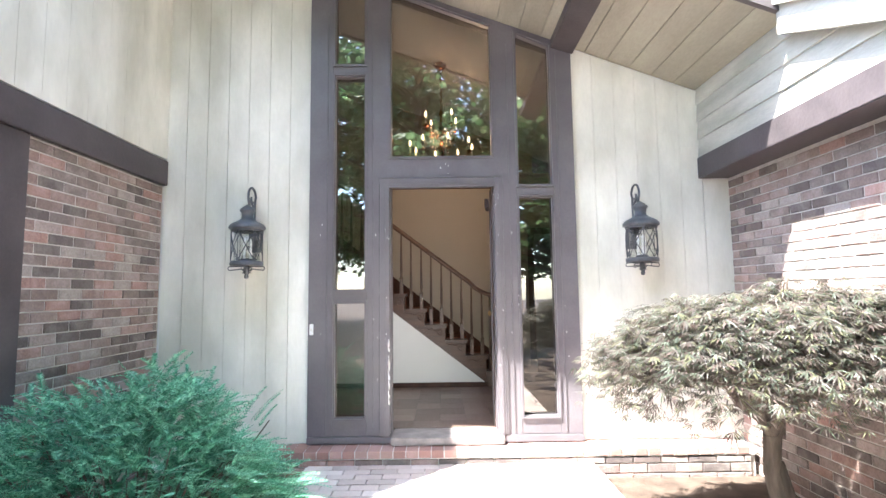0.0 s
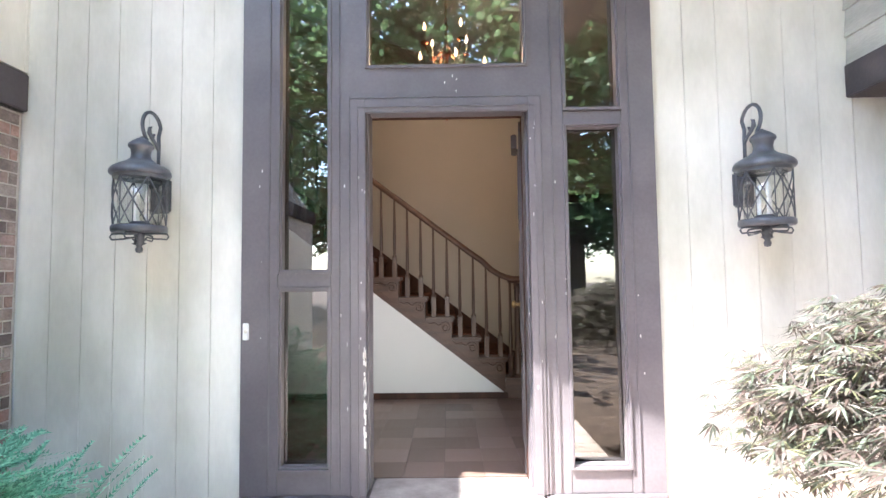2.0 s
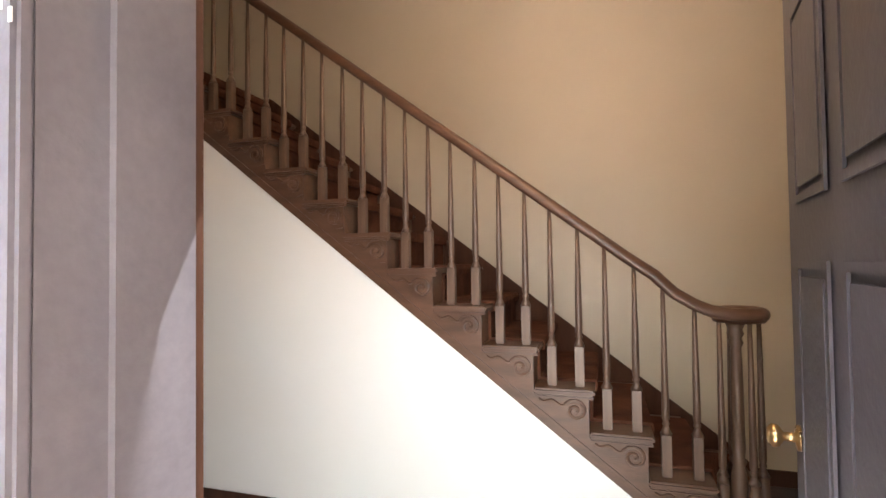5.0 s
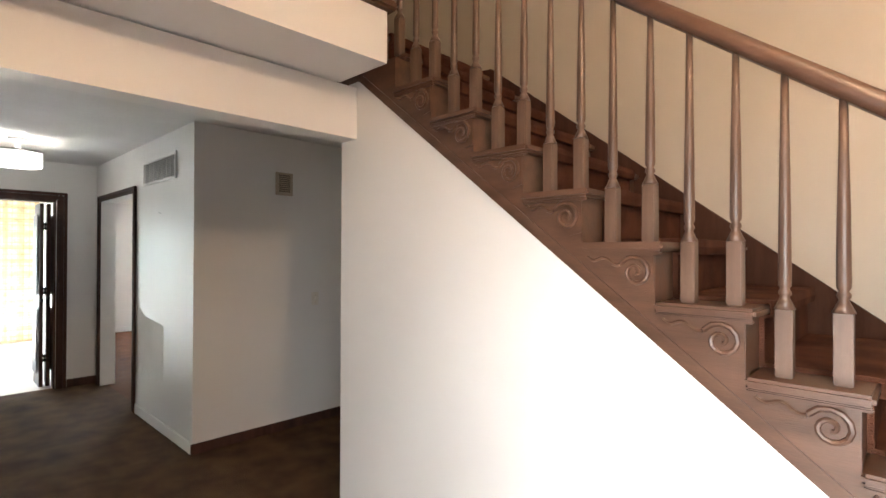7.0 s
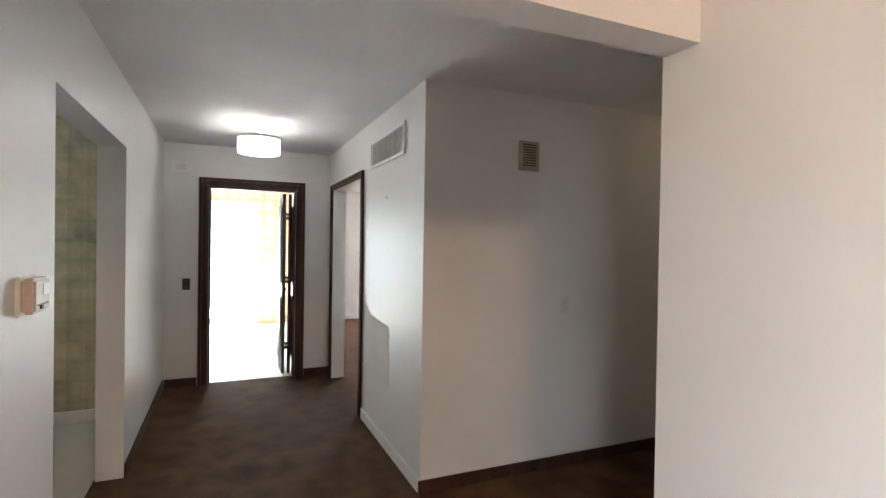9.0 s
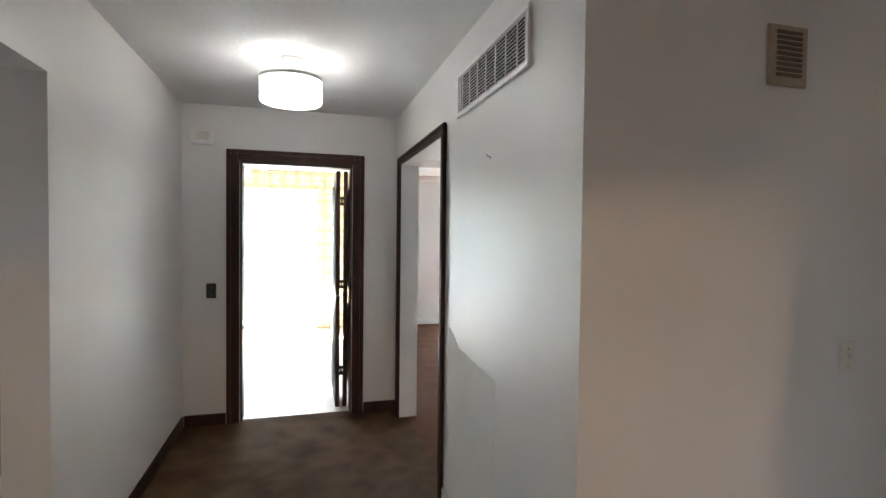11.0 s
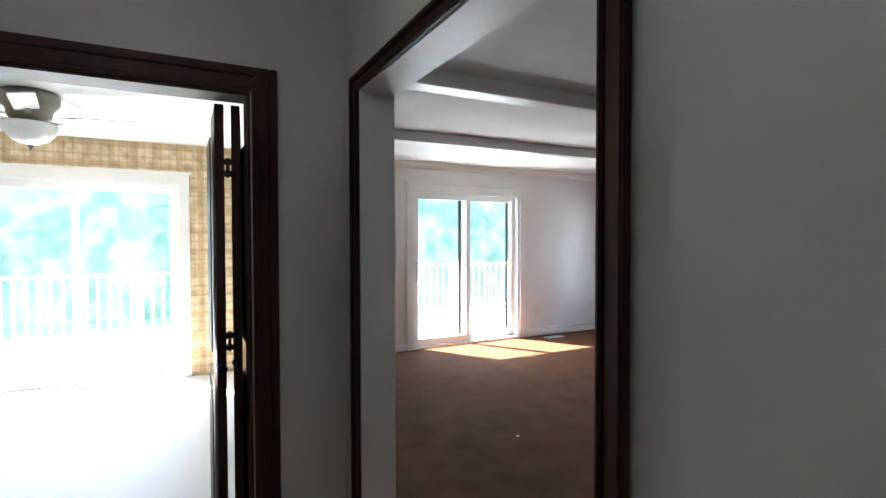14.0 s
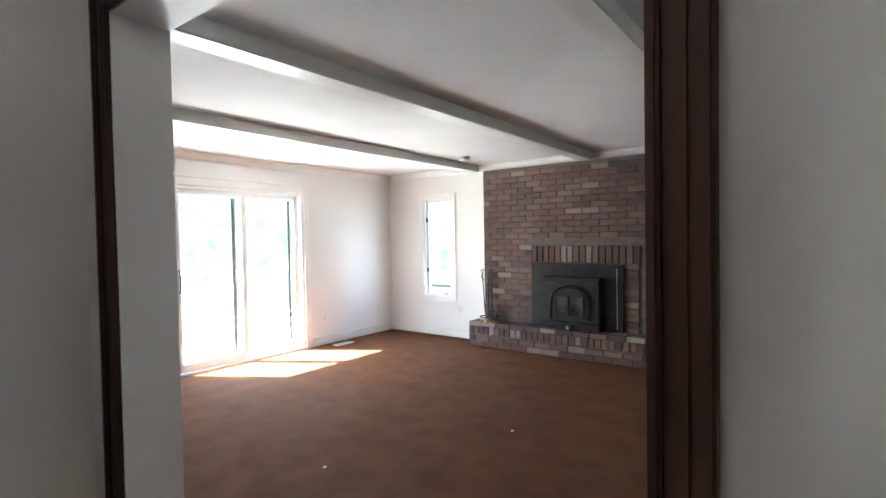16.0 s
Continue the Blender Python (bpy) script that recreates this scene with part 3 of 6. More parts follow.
# ---- living room ----
setting("floor_living", boxes((WX, -4.37, 1.9, 7.25, -0.3, 0.0)), CARPET, "rust-brown wall-to-wall carpet", "floor")
setting("ceiling_living", boxes((WX, -4.37, 1.97, 7.25, HALL, HALL + 0.1)), CEILING, "white living room ceiling", "ceiling")
setting("wall_living_west", boxes((WX - 0.16, WX, 1.9, 3.86, -0.3, HALL + 0.1), (WX - 0.16, WX, 5.555, 7.4, -0.3, HALL + 0.1), (WX - 0.16, WX, 3.86, 5.555, 2.07, HALL + 0.1)), WALL, "off-white wall with a sliding glass door", "wall")
setting("wall_living_north", boxes((WX, -10.35, 7.25, 7.4, -0.3, HALL + 0.1), (-9.83, -4.37, 7.25, 7.4, -0.3, HALL + 0.1), (-10.35, -9.83, 7.25, 7.4, -0.3, 0.58), (-10.35, -9.83, 7.25, 7.4, 2.04, HALL + 0.1)), WALL, "off-white wall with a narrow window", "wall")
setting("wall_living_east", boxes((-4.47, -4.371, 1.97, 7.25, -0.3, HALL + 0.1)), WALL, "off-white wall", "wall")
for k, x in enumerate((-9.45, -7.85, -6.39)):
    setting("ceiling_beam_%d" % (k + 1), boxes((x, x + 0.15, 1.972, 7.178, 2.345, HALL - 0.001), bevel=0.006), WHITE_TRIM, "white boxed ceiling beam", "beam")


# ---- lamps, and area lamps at openings ----
def lamp(name, at, watts, colour, radius):
    ob = new(name, bpy.data.lights.new(name, "POINT"))
    ob.data.energy, ob.data.color, ob.data.shadow_soft_size = watts, colour, radius
    ob.location = at
    return ob


def ring_points(c, r, n, z, start=0.0):
    return [(c[0] + r * math.cos(start + 2 * math.pi * k / n), c[1] + r * math.sin(start + 2 * math.pi * k / n), z) for k in range(n)]


# daylight that comes in through the open door and the sidelights
entry = new("entry_daylight", bpy.data.lights.new("entry_daylight", "AREA"))
entry.data.shape, entry.data.size, entry.data.size_y = "RECTANGLE", 0.92, 2.0
entry.data.spread = radians(100)
entry.data.energy, entry.data.color = 0.7, (0.93, 0.97, 1.0)
entry.matrix_world = look((0.0, 0.22, 1.04), (-0.95, 2.1, 0.1))


def window_daylight(name, at, target, width, height, watts):
    """An area lamp that gives sky light at an opening."""
    ob = new(name, bpy.data.lights.new(name, "AREA"))
    ob.data.shape, ob.data.size, ob.data.size_y = "RECTANGLE", width, height
    ob.data.energy, ob.data.color = watts, (0.90, 0.97, 1.0)
    ob.matrix_world = look(at, target)


window_daylight("living_daylight", (WX + 0.035, 4.71, 1.05), (WX + 2, 4.71, 0.75), 1.5, 1.9, 2.0)
window_daylight("breakfast_daylight", (WX + 0.035, 0.29, 1.05), (WX + 2, 0.29, 0.85), 1.6, 1.9, 1.4)
window_daylight("casement_daylight", (-10.09, 7.22, 1.31), (-10.09, 5.2, 1.1), 0.4, 1.3, 0.25)
# fill lamp at the added opening of the papered room
window_daylight("papered_room_fill", (-4.85, -2.49, 1.55), (-4.85, 0, 1.45), 0.8, 0.4, 0.03)

# ---- porch lanterns ----
def lantern(at):
    """A round iron lantern hanging from a scroll on the wall; its wall is towards +y, its axis at the origin, its brim at zero height."""
    t = thing("wall_lantern", "grey-black iron wall lantern with a crossed cage and scroll hook", "wall lamp", "lanterns beside the front door", at)
    part("wall_plate", boxes((-0.055, 0.055, WALL_GAP - 0.03, WALL_GAP - 0.002, -0.17, 0.02), bevel=0.010), LAMP_IRON, t)
    part("stand_off", boxes((-0.02, 0.02, 0.10, WALL_GAP - 0.031, -0.05, -0.02), bevel=0.005), LAMP_IRON, t)
    back = WALL_GAP - 0.045
    pts = [(0, back, -0.02), (0, back, 0.10), (0, back, 0.20), (0, back - 0.004, 0.245)]
    mid, ry = back / 2 + 0.012, back / 2 + 0.006
    pts += [(0, mid + ry * math.cos(a), 0.275 + 0.082 * math.sin(a)) for a in [math.pi * k / 12 for k in range(1, 17)]]
    pts += [(0, 0.0, 0.197)]
    part("scroll_arm", tube(bmesh.new(), pts, 0.0095), LAMP_IRON, t, smooth=True)
    curl = [(0, back, 0.165), (0, back - 0.03, 0.20), (0, back - 0.065, 0.222), (0, back - 0.088, 0.245), (0, back - 0.086, 0.27), (0, back - 0.065, 0.282)]
    part("leaf_curl", tube(bmesh.new(), curl, [0.007, 0.008, 0.010, 0.012, 0.009, 0.003]), LAMP_IRON, t, smooth=True)
    part("leaf_curl", tube(bmesh.new(), [(0, back - 0.06, 0.22), (0, back - 0.045, 0.245), (0, back - 0.03, 0.25)], [0.008, 0.007, 0.002]), LAMP_IRON, t, smooth=True)
    part("cap", lathe(bmesh.new(), [(0.0, 0.20), (0.018, 0.197), (0.05, 0.178), (0.069, 0.163), (0.072, 0.154), (0.069, 0.145), (0.058, 0.138), (0.053, 0.11), (0.058, 0.088), (0.085, 0.070), (0.125, 0.054), (0.155, 0.038), (0.168, 0.022), (0.170, 0.008), (0.163, 0.0), (0.0, 0.0)], 32), LAMP_IRON, t, smooth=True)
    cage = part("cage", lathe(bmesh.new(), [(0.128, -0.001), (0.148, -0.001), (0.148, -0.018), (0.128, -0.018)], 32), LAMP_IRON, t)
    for k in range(6):
        a = 2 * math.pi * k / 6 + 0.3
        p, q = 0.145 * math.cos(a), 0.145 * math.sin(a)
        part("bar", tube(bmesh.new(), [(p, q, -0.015), (p, q, -0.257)], 0.0036, 6), LAMP_IRON, cage)
        for s in (1, -1):
            arc = [(0.145 * math.cos(a + s * math.pi / 3 * u), 0.145 * math.sin(a + s * math.pi / 3 * u), -0.016 - 0.238 * u) for u in (0, 0.2, 0.4, 0.6, 0.8, 1)]
            part("lattice", tube(bmesh.new(), arc, 0.0044, 5), LAMP_IRON, cage)
    part("base_ring", lathe(bmesh.new(), [(0.0, -0.255), (0.146, -0.255), (0.153, -0.262), (0.153, -0.283), (0.146, -0.29), (0.0, -0.29)], 32), LAMP_IRON, t, smooth=True)
    g = part("glass_cylinder", lathe(bmesh.new(), [(0.118, -0.254), (0.118, -0.02)], 24), GLASS, t, smooth=True)
    g.visible_shadow = False
    part("candle_plate", lathe(bmesh.new(), [(0.0, -0.2545), (0.06, -0.254), (0.055, -0.235), (0.0, -0.23)], 16), LAMP_IRON, t, smooth=True)
    for k in range(3):
        c = (0.035 * math.cos(2.1 * k + 0.4), 0.035 * math.sin(2.1 * k + 0.4), 0)
        part("candle_sleeve", lathe(bmesh.new(), [(0.012, -0.236), (0.012, -0.15), (0.0, -0.149)], 10, c), VINYL, t)
        part("bulb", lathe(bmesh.new(), [(0.006, -0.15), (0.015, -0.125), (0.010, -0.09), (0.0, -0.065)], 10, c), VINYL, t, smooth=True)
    for k in range(4):
        a = math.pi / 2 * k + 0.1
        loop = [(math.cos(a) * rad, math.sin(a) * rad, z) for rad, z in ((0.02, -0.297), (0.11, -0.295), (0.162, -0.298), (0.172, -0.312), (0.160, -0.326), (0.09, -0.322), (0.045, -0.315), (0.03, -0.33))]
        part("foot_loop", tube(bmesh.new(), loop, 0.0048, 6), LAMP_IRON, t, smooth=True)
        part("foot_curl", tube(bmesh.new(), [(math.cos(a) * rad, math.sin(a) * rad, z) for rad, z in ((0.012, -0.335), (0.028, -0.348), (0.042, -0.345))], [0.005, 0.005, 0.002], 6), LAMP_IRON, t, smooth=True)
    for ob in t.children_recursive:
        if ob.name.split(".")[0] not in ("wall_plate", "stand_off", "scroll_arm", "leaf_curl"):
            ob.data.transform(Matrix.Diagonal((0.83, 0.83, 1.0, 1.0)))
    part("finial", lathe(bmesh.new(), [(0.0, -0.289), (0.026, -0.291), (0.022, -0.32), (0.024, -0.345), (0.012, -0.36), (0.018, -0.375), (0.014, -0.39), (0.0, -0.395)], 14), LAMP_IRON, t, smooth=True)
    return t


WALL_GAP = 0.20
first = lantern((-1.592, -0.198, 1.672))
copy_thing(first, pose(1.575, -0.198, 1.664))

bell = thing("doorbell", "small white doorbell button on the frame", "doorbell", at=(-1.11, -0.03, 0.86))
part("plate", boxes((-0.016, 0.016, -0.014, 0.0, -0.045, 0.045), bevel=0.004), VINYL, bell)
part("button", lathe(bmesh.new(), [(0.0, 0.018), (0.008, 0.017), (0.009, 0.014)], 12, axis="y"), PLASTIC, bell)

# chipped paint on the entry frame
chips = bmesh.new()
rng = random.Random(5)
for k in range(38):
    x = rng.choice((-0.525, -0.49, 0.435, 0.47, -0.60, 0.57, -1.02, 1.0, 0.0)) + rng.uniform(-0.035, 0.035)
    z = rng.uniform(0.15, 2.02) if abs(x) > 0.3 else rng.uniform(2.15, 2.26)
    y = -0.0535 if -0.548 < x < -0.466 or 0.413 < x < 0.482 else -0.0455 if -0.566 < x < -0.55 or 0.484 < x < 0.50 else -0.0312
    w, h = rng.uniform(0.002, 0.005), rng.uniform(0.004, 0.018)
    box(chips, x - w * 0.6, x + w * 0.6, y, y + 0.0012, z - h * 0.55, z + h * 0.55)
for k in range(24):
    x, z = -0.467 - rng.uniform(0, 0.012), rng.uniform(0.25, 0.78)
    box(chips, x - 0.004, x + 0.004, -0.0535, -0.0523, z - rng.uniform(0.008, 0.035), z + rng.uniform(0.008, 0.03))
part("paint_chips", chips, material("bare_white_primer", [(0.66, 0.65, 0.63), (0.78, 0.77, 0.76)], 0.8), frame_obj, "small chips down to white primer")


# ---- doors ----
def leaf_door(name, label, at, turn, width, height, coat, rows):
    """A panelled door leaf that hangs from its origin and reaches along +x, 0.04 thick."""
    d = thing(name, label, "door", at=at, turn=turn)
    part("slab", boxes((0.0, width, -0.02, 0.02, 0.012, height), bevel=0.003), coat, d)
    for x0, x1 in ((0.12, width / 2 - 0.05), (width / 2 + 0.05, width - 0.12)):
        for z0, z1 in rows:
            for y0, y1 in ((-0.029, -0.0202), (0.0202, 0.029)):
                part("panel", boxes((x0 + 0.03, x1 - 0.03, y0, y1, z0 + 0.03, z1 - 0.03), bevel=0.008), coat, d)
                s, t = (y0, y0 + 0.006) if y0 < 0 else (y1 - 0.006, y1)
                part("moulding", boxes((x0, x1, s, t, z0, z0 + 0.018), (x0, x1, s, t, z1 - 0.018, z1), (x0, x0 + 0.018, s, t, z0 + 0.018, z1 - 0.018), (x1 - 0.018, x1, s, t, z0 + 0.018, z1 - 0.018)), coat, d)
    for s in (-1, 1):
        k = part("knob", lathe(bmesh.new(), [(0.0, 0.0), (0.03, 0.001), (0.03, 0.008), (0.011, 0.012), (0.011, 0.035), (0.026, 0.045), (0.028, 0.058), (0.018, 0.068), (0.0, 0.07)], 16, axis="y"), BRASS if coat is TRIM_DARK else BLACK_IRON, d, smooth=True)
        k.matrix_basis = pose(width - 0.065, 0.021 * s, 0.93, 0, 0, 0 if s < 0 else 180)
    for z in (0.25, height / 2, height - 0.22):
        part("hinge", tube(bmesh.new(), [(-0.008, 0.0, z - 0.05), (-0.008, 0.0, z + 0.05)], 0.009, 8), BLACK_IRON, d)
    return d


front = leaf_door("front_door", "open purple-brown panelled front door", (0.418, 0.212, 0.0), 82, 0.87, 2.055, TRIM_DARK, ((0.15, 0.62), (0.75, 1.35), (1.48, 1.92)))
part("closer_box", boxes((0.02, 0.22, 0.03, 0.065, 1.90, 1.985), bevel=0.006), TRIM_DARK, front, "dark door closer")


def bifold(at):
    """A folded two-leaf door: both leaves stand side by side, square to the opening, with hinges across the gap."""
    d = thing("bifold_door", "dark-stained bifold door folded open at the hall's end", "door", at=at)
    for y0, y1, s in ((-0.024, 0.016, 1), (-0.084, -0.080, -1)):
        bm = prism(bmesh.new(), [(0.0, y0 - 0.017), (0.0, y0 + 0.017), (-0.39, y1 + 0.017), (-0.39, y1 - 0.017)], "z", 0.012, 2.0)
        leaf = part("leaf", bm, TRIM_IN, d)
        mid = (y0 + y1) / 2
        for z0, z1 in ((0.15, 0.85), (1.0, 1.88)):
            part("panel", boxes((-0.33, -0.06, *sorted((mid + s * 0.0305, mid + s * 0.036)), z0, z1), bevel=0.006), TRIM_IN, leaf)
        knob = part("knob", lathe(bmesh.new(), [(0.0, 0.0), (0.012, 0.0), (0.009, 0.02), (0.019, 0.03), (0.019, 0.042), (0.0, 0.05)], 14, axis="x"), BLACK_IRON, leaf, smooth=True)
        knob.matrix_basis = pose(0.0005, y0, 0.95) if s < 0 else pose(0.0005, y0 - 0.006, 0.97)
    for z in (0.32, 1.05, 1.75):
        part("hinge", boxes((-0.03, 0.004, -0.070, -0.038, z - 0.035, z - 0.012), (-0.03, 0.004, -0.070, -0.038, z + 0.012, z + 0.035), (-0.03, 0.006, -0.060, -0.047, z - 0.04, z + 0.04), bevel=0.003), BLACK_IRON, d)
    return d


bifold((-7.283, 1.444, 0.0))



def casing(name, rows, coat, label):
    """Door trim in two steps; each row is a box (x0, x1, y0, y1, z0, z1)."""
    return setting(name, boxes(*rows, bevel=0.004), coat, label, "trim")


def casing_x(name, x, s, y0, y1, z1, w, coat, label):
    """Casing on a wall that faces s along x, round an opening y0..y1."""
    a, b, c = sorted((x + s * 0.0008, x + s * 0.016)), sorted((x + s * 0.0008, x + s * 0.026)), sorted((x + s * 0.0008, x + s * 0.021))
    h = w * 0.34
    return casing(name, [(*a, y0 - w + h, y0 - 0.014, 0, z1 + w - h), (*a, y1 + 0.014, y1 + w - h, 0, z1 + w - h), (*a, y0 - 0.014, y1 + 0.014, z1 + 0.014, z1 + w - h),
                         (*b, y0 - w, y0 - w + h - 0.001, 0, z1 + w), (*b, y1 + w - h + 0.001, y1 + w, 0, z1 + w), (*b, y0 - w + h - 0.001, y1 + w - h + 0.001, z1 + w - h + 0.001, z1 + w),
                         (*c, y0 - 0.013, y0, 0, z1 + 0.013), (*c, y1, y1 + 0.013, 0, z1 + 0.013), (*c, y0, y1, z1, z1 + 0.013)], coat, label)


def casing_y(name, y, s, x0, x1, z1, w, coat, label):
    a, b, c = sorted((y + s * 0.0008, y + s * 0.016)), sorted((y + s * 0.0008, y + s * 0.026)), sorted((y + s * 0.0008, y + s * 0.021))
    h = w * 0.34
    return casing(name, [(x0 - w + h, x0 - 0.014, *a, 0, z1 + w - h), (x1 + 0.014, x1 + w - h, *a, 0, z1 + w - h), (x0 - 0.014, x1 + 0.014, *a, z1 + 0.014, z1 + w - h),
                         (x0 - w, x0 - w + h - 0.001, *b, 0, z1 + w), (x1 + w - h + 0.001, x1 + w, *b, 0, z1 + w), (x0 - w + h - 0.001, x1 + w - h + 0.001, *b, z1 + w - h + 0.001, z1 + w),
                         (x0 - 0.013, x0, *c, 0, z1 + 0.013), (x1, x1 + 0.013, *c, 0, z1 + 0.013), (x0, x1, *c, z1, z1 + 0.013)], coat, label)


casing_x("trim_end_door", -7.14, 1, 0.605, 1.465, 2.02, 0.092, TRIM_IN, "dark-stained casing of the end door")
setting("jamb_end_door", boxes((-7.275, -7.139, 0.6105, 0.625, 0, 2.022), (-7.275, -7.139, 1.45, 1.4595, 0, 2.022), (-7.275, -7.139, 0.625, 1.45, 2.008, 2.0245)), TRIM_IN, "dark-stained jamb", "trim")
casing_y("trim_living_opening", 1.83, -1, -6.945, -5.696, 2.026, 0.06, TRIM_IN, "dark-stained casing of the wide opening")
setting("jamb_living_opening", boxes((-6.9548, -6.944, 1.829, 1.971, 0, 2.0345), (-5.696, -5.6852, 1.829, 1.971, 0, 2.0345), (-6.944, -5.696, 1.829, 1.971, 2.024, 2.0345)), WHITE_TRIM, "white painted reveal of the opening", "trim")
casing_y("trim_foyer_door", 3.1, -1, 1.32, 2.14, 1.99, 0.09, TRIM_IN, "dark-stained casing of the foyer's far door")

# baseboards
setting("baseboard_stair_wall", boxes((-2.66, 0.60, 2.032, 2.0365, 0, 0.06), bevel=0.002), TRIM_IN, "dark wood baseboard", "baseboard")
setting("baseboard_hall_end", boxes((-7.139, -7.124, 0.216, 0.508, 0, 0.085), (-7.139, -7.124, 1.562, 1.83, 0, 0.085), (-7.123, -5.10, 0.201, 0.215, 0, 0.085), bevel=0.003), TRIM_IN, "dark wood baseboard", "baseboard")
setting("baseboard_hall_north", boxes((-5.62, -4.251, 1.815, 1.829, 0, 0.085), bevel=0.003), WHITE_TRIM, "white baseboard", "baseboard")
setting("baseboard_passage", boxes((-4.249, -4.236, 1.816, 5.5, 0, 0.075), bevel=0.003), TRIM_IN, "dark wood baseboard", "baseboard")
setting("baseboard_foyer_north", boxes((0.72, 1.228, 3.084, 3.099, 0, 0.095), bevel=0.003), TRIM_IN, "dark wood baseboard", "baseboard")
setting("baseboard_living", boxes((WX + 0.001, WX + 0.016, 1.972, 3.765, 0.012, 0.10), (WX + 0.001, WX + 0.016, 5.66, 7.249, 0.012, 0.10), (WX + 0.017, -9.3, 7.233, 7.249, 0.012, 0.10), (WX + 0.001, WX + 0.024, 5.66, 7.249, 0.10, 0.112), (WX + 0.024, -9.3, 7.225, 7.249, 0.10, 0.112), bevel=0.003), WHITE_TRIM, "white baseboard", "baseboard")
crown = [(0.0, 0.0), (0.0, -0.085), (0.012, -0.085), (0.02, -0.06), (0.055, -0.022), (0.07, -0.016), (0.07, 0.0)]
bm = prism(bmesh.new(), [(WX + 0.001 + d, HALL - 0.001 + h) for d, h in crown], "y", 1.972, 7.248)
prism(bm, [(7.249 - d, HALL - 0.001 + h) for d, h in crown], "x", WX + 0.072, -4.38)
setting("trim_crown", bm, WHITE_TRIM, "white crown moulding", "trim")

# ---- staircase ----
RISE, RUN = 0.19, 0.2505


def nose_x(k):
    return 0.28 - RUN * (k - 3)


stairs = thing("staircase", "brown wooden open-string staircase with carved scroll brackets and carpet runner", "staircase")
SY = 2.043
outline = [(0.56, 0.0), (nose_x(1) - 0.03, 0.0)]
for k in range(1, 15):
    outline += [(nose_x(k) - 0.028, RISE * k - 0.03), (nose_x(k + 1) - 0.028, RISE * k - 0.03)]
outline = outline[:1] + outline[2:]
outline += [(nose_x(15) - 0.028, 2.39), (-2.55, 2.39)]
part("stringer", prism(bmesh.new(), [(p[0], max(0.0, p[1])) for p in outline], "y", SY, 2.09), WOOD, stairs)
part("string_moulding", prism(bmesh.new(), [(0.64, 0.0), (0.60, 0.0), (-2.545, 2.405), (-2.505, 2.405)], "y", SY - 0.006, SY + 0.01), WOOD, stairs)
bm = prism(bmesh.new(), [(0.75, 0.0), (0.93, 0.0), (0.93, 0.10), (nose_x(1), RISE + 0.05), (nose_x(14), RISE * 14 + 0.05), (-2.60, RISE * 14 + 0.06), (-2.60, RISE * 13)], "y", 3.075, 3.098)
part("wall_skirt", bm, JAMB_BROWN, stairs, "dark-stained skirt along the wall")
for k in range(2, 15):
    x = nose_x(k)
    south = SY - 0.022 if x > -2.2 else 2.09
    part("tread", boxes((x - RUN - 0.03, x, south, 3.074, RISE * k - 0.03, RISE * k), bevel=0.009), WOOD, stairs)
    part("riser", boxes((x - 0.05, x - 0.03, SY + 0.04, 3.074, RISE * (k - 1), RISE * k - 0.031)), WOOD, stairs)
# bullnose first step
bull = [(0.50, 3.074), (0.50, 2.01)] + [(0.72 + 0.10 * math.sin(a), 2.08 - 0.10 * math.cos(a)) for a in [math.pi / 2 * i / 8 for i in range(9)]] + [(0.82, 3.074)]
part("tread", prism(bmesh.new(), bull, "z", RISE - 0.03, RISE), WOOD, stairs)
part("riser", prism(bmesh.new(), [(p[0] - (0.025 if p[0] > 0.6 else 0), p[1] + (0.025 if p[1] < 3 else 0)) for p in bull], "z", 0.0, RISE - 0.031), WOOD, stairs)
# runner
low, high = [(nose_x(1) - 0.029, 0.002)], [(nose_x(1) - 0.012, 0.002)]
for k in range(1, 15):
    x, z = nose_x(k), RISE * k
    low += [(x - 0.029, z - 0.031), (x + 0.0005, z - 0.031), (x + 0.0005, z + 0.0005), (nose_x(k + 1) - 0.029, z + 0.0005)]
    high += [(x - 0.014, z - 0.042), (x + 0.010, z - 0.040), (x + 0.014, z - 0.012), (x + 0.008, z + 0.012), (x - 0.01, z + 0.015), (nose_x(k + 1) - 0.013, z + 0.015)]
bm = bmesh.new()
prism(bm, low + high[::-1], "y", 2.20, 2.98)
part("runner", bm, RUNNER, stairs, "red-brown carpet runner")


def bracket(k):
    """Carved scroll and wave in relief at a tread's end."""
    x, z = nose_x(k), RISE * k
    bm = bmesh.new()
    prism(bm, [(x - 0.03, z - 0.032), (x - 0.03, z - 0.155), (x - 0.075, z - 0.165), (x - 0.12, z - 0.135), (x - 0.16, z - 0.085), (x - 0.21, z - 0.062), (x - 0.265, z - 0.055), (x - 0.27, z - 0.032)], "y", SY - 0.006, SY - 0.0005)
    spiral = [(x - 0.088 + (0.054 - 0.0024 * i) * math.cos(2.6 - 0.52 * i), SY - 0.009, z - 0.098 + (0.054 - 0.0024 * i) * math.sin(2.6 - 0.52 * i)) for i in range(21)]
    tube(bm, spiral, [0.0088 - 0.00012 * i for i in range(21)], 7)
    wave = [(x - 0.255 + 0.0065 * i, SY - 0.008, z - 0.050 - 0.008 * math.sin(i * 0.5) - 0.0012 * i) for i in range(19)]
    tube(bm, wave, 0.0065, 6)
    box(bm, x - 0.275, x - 0.004, SY - 0.016, SY - 0.0005, z - 0.043, z - 0.031, 0.004)
    return bm


for k in range(2, 13):
    part("bracket", bracket(k), WOOD, stairs)


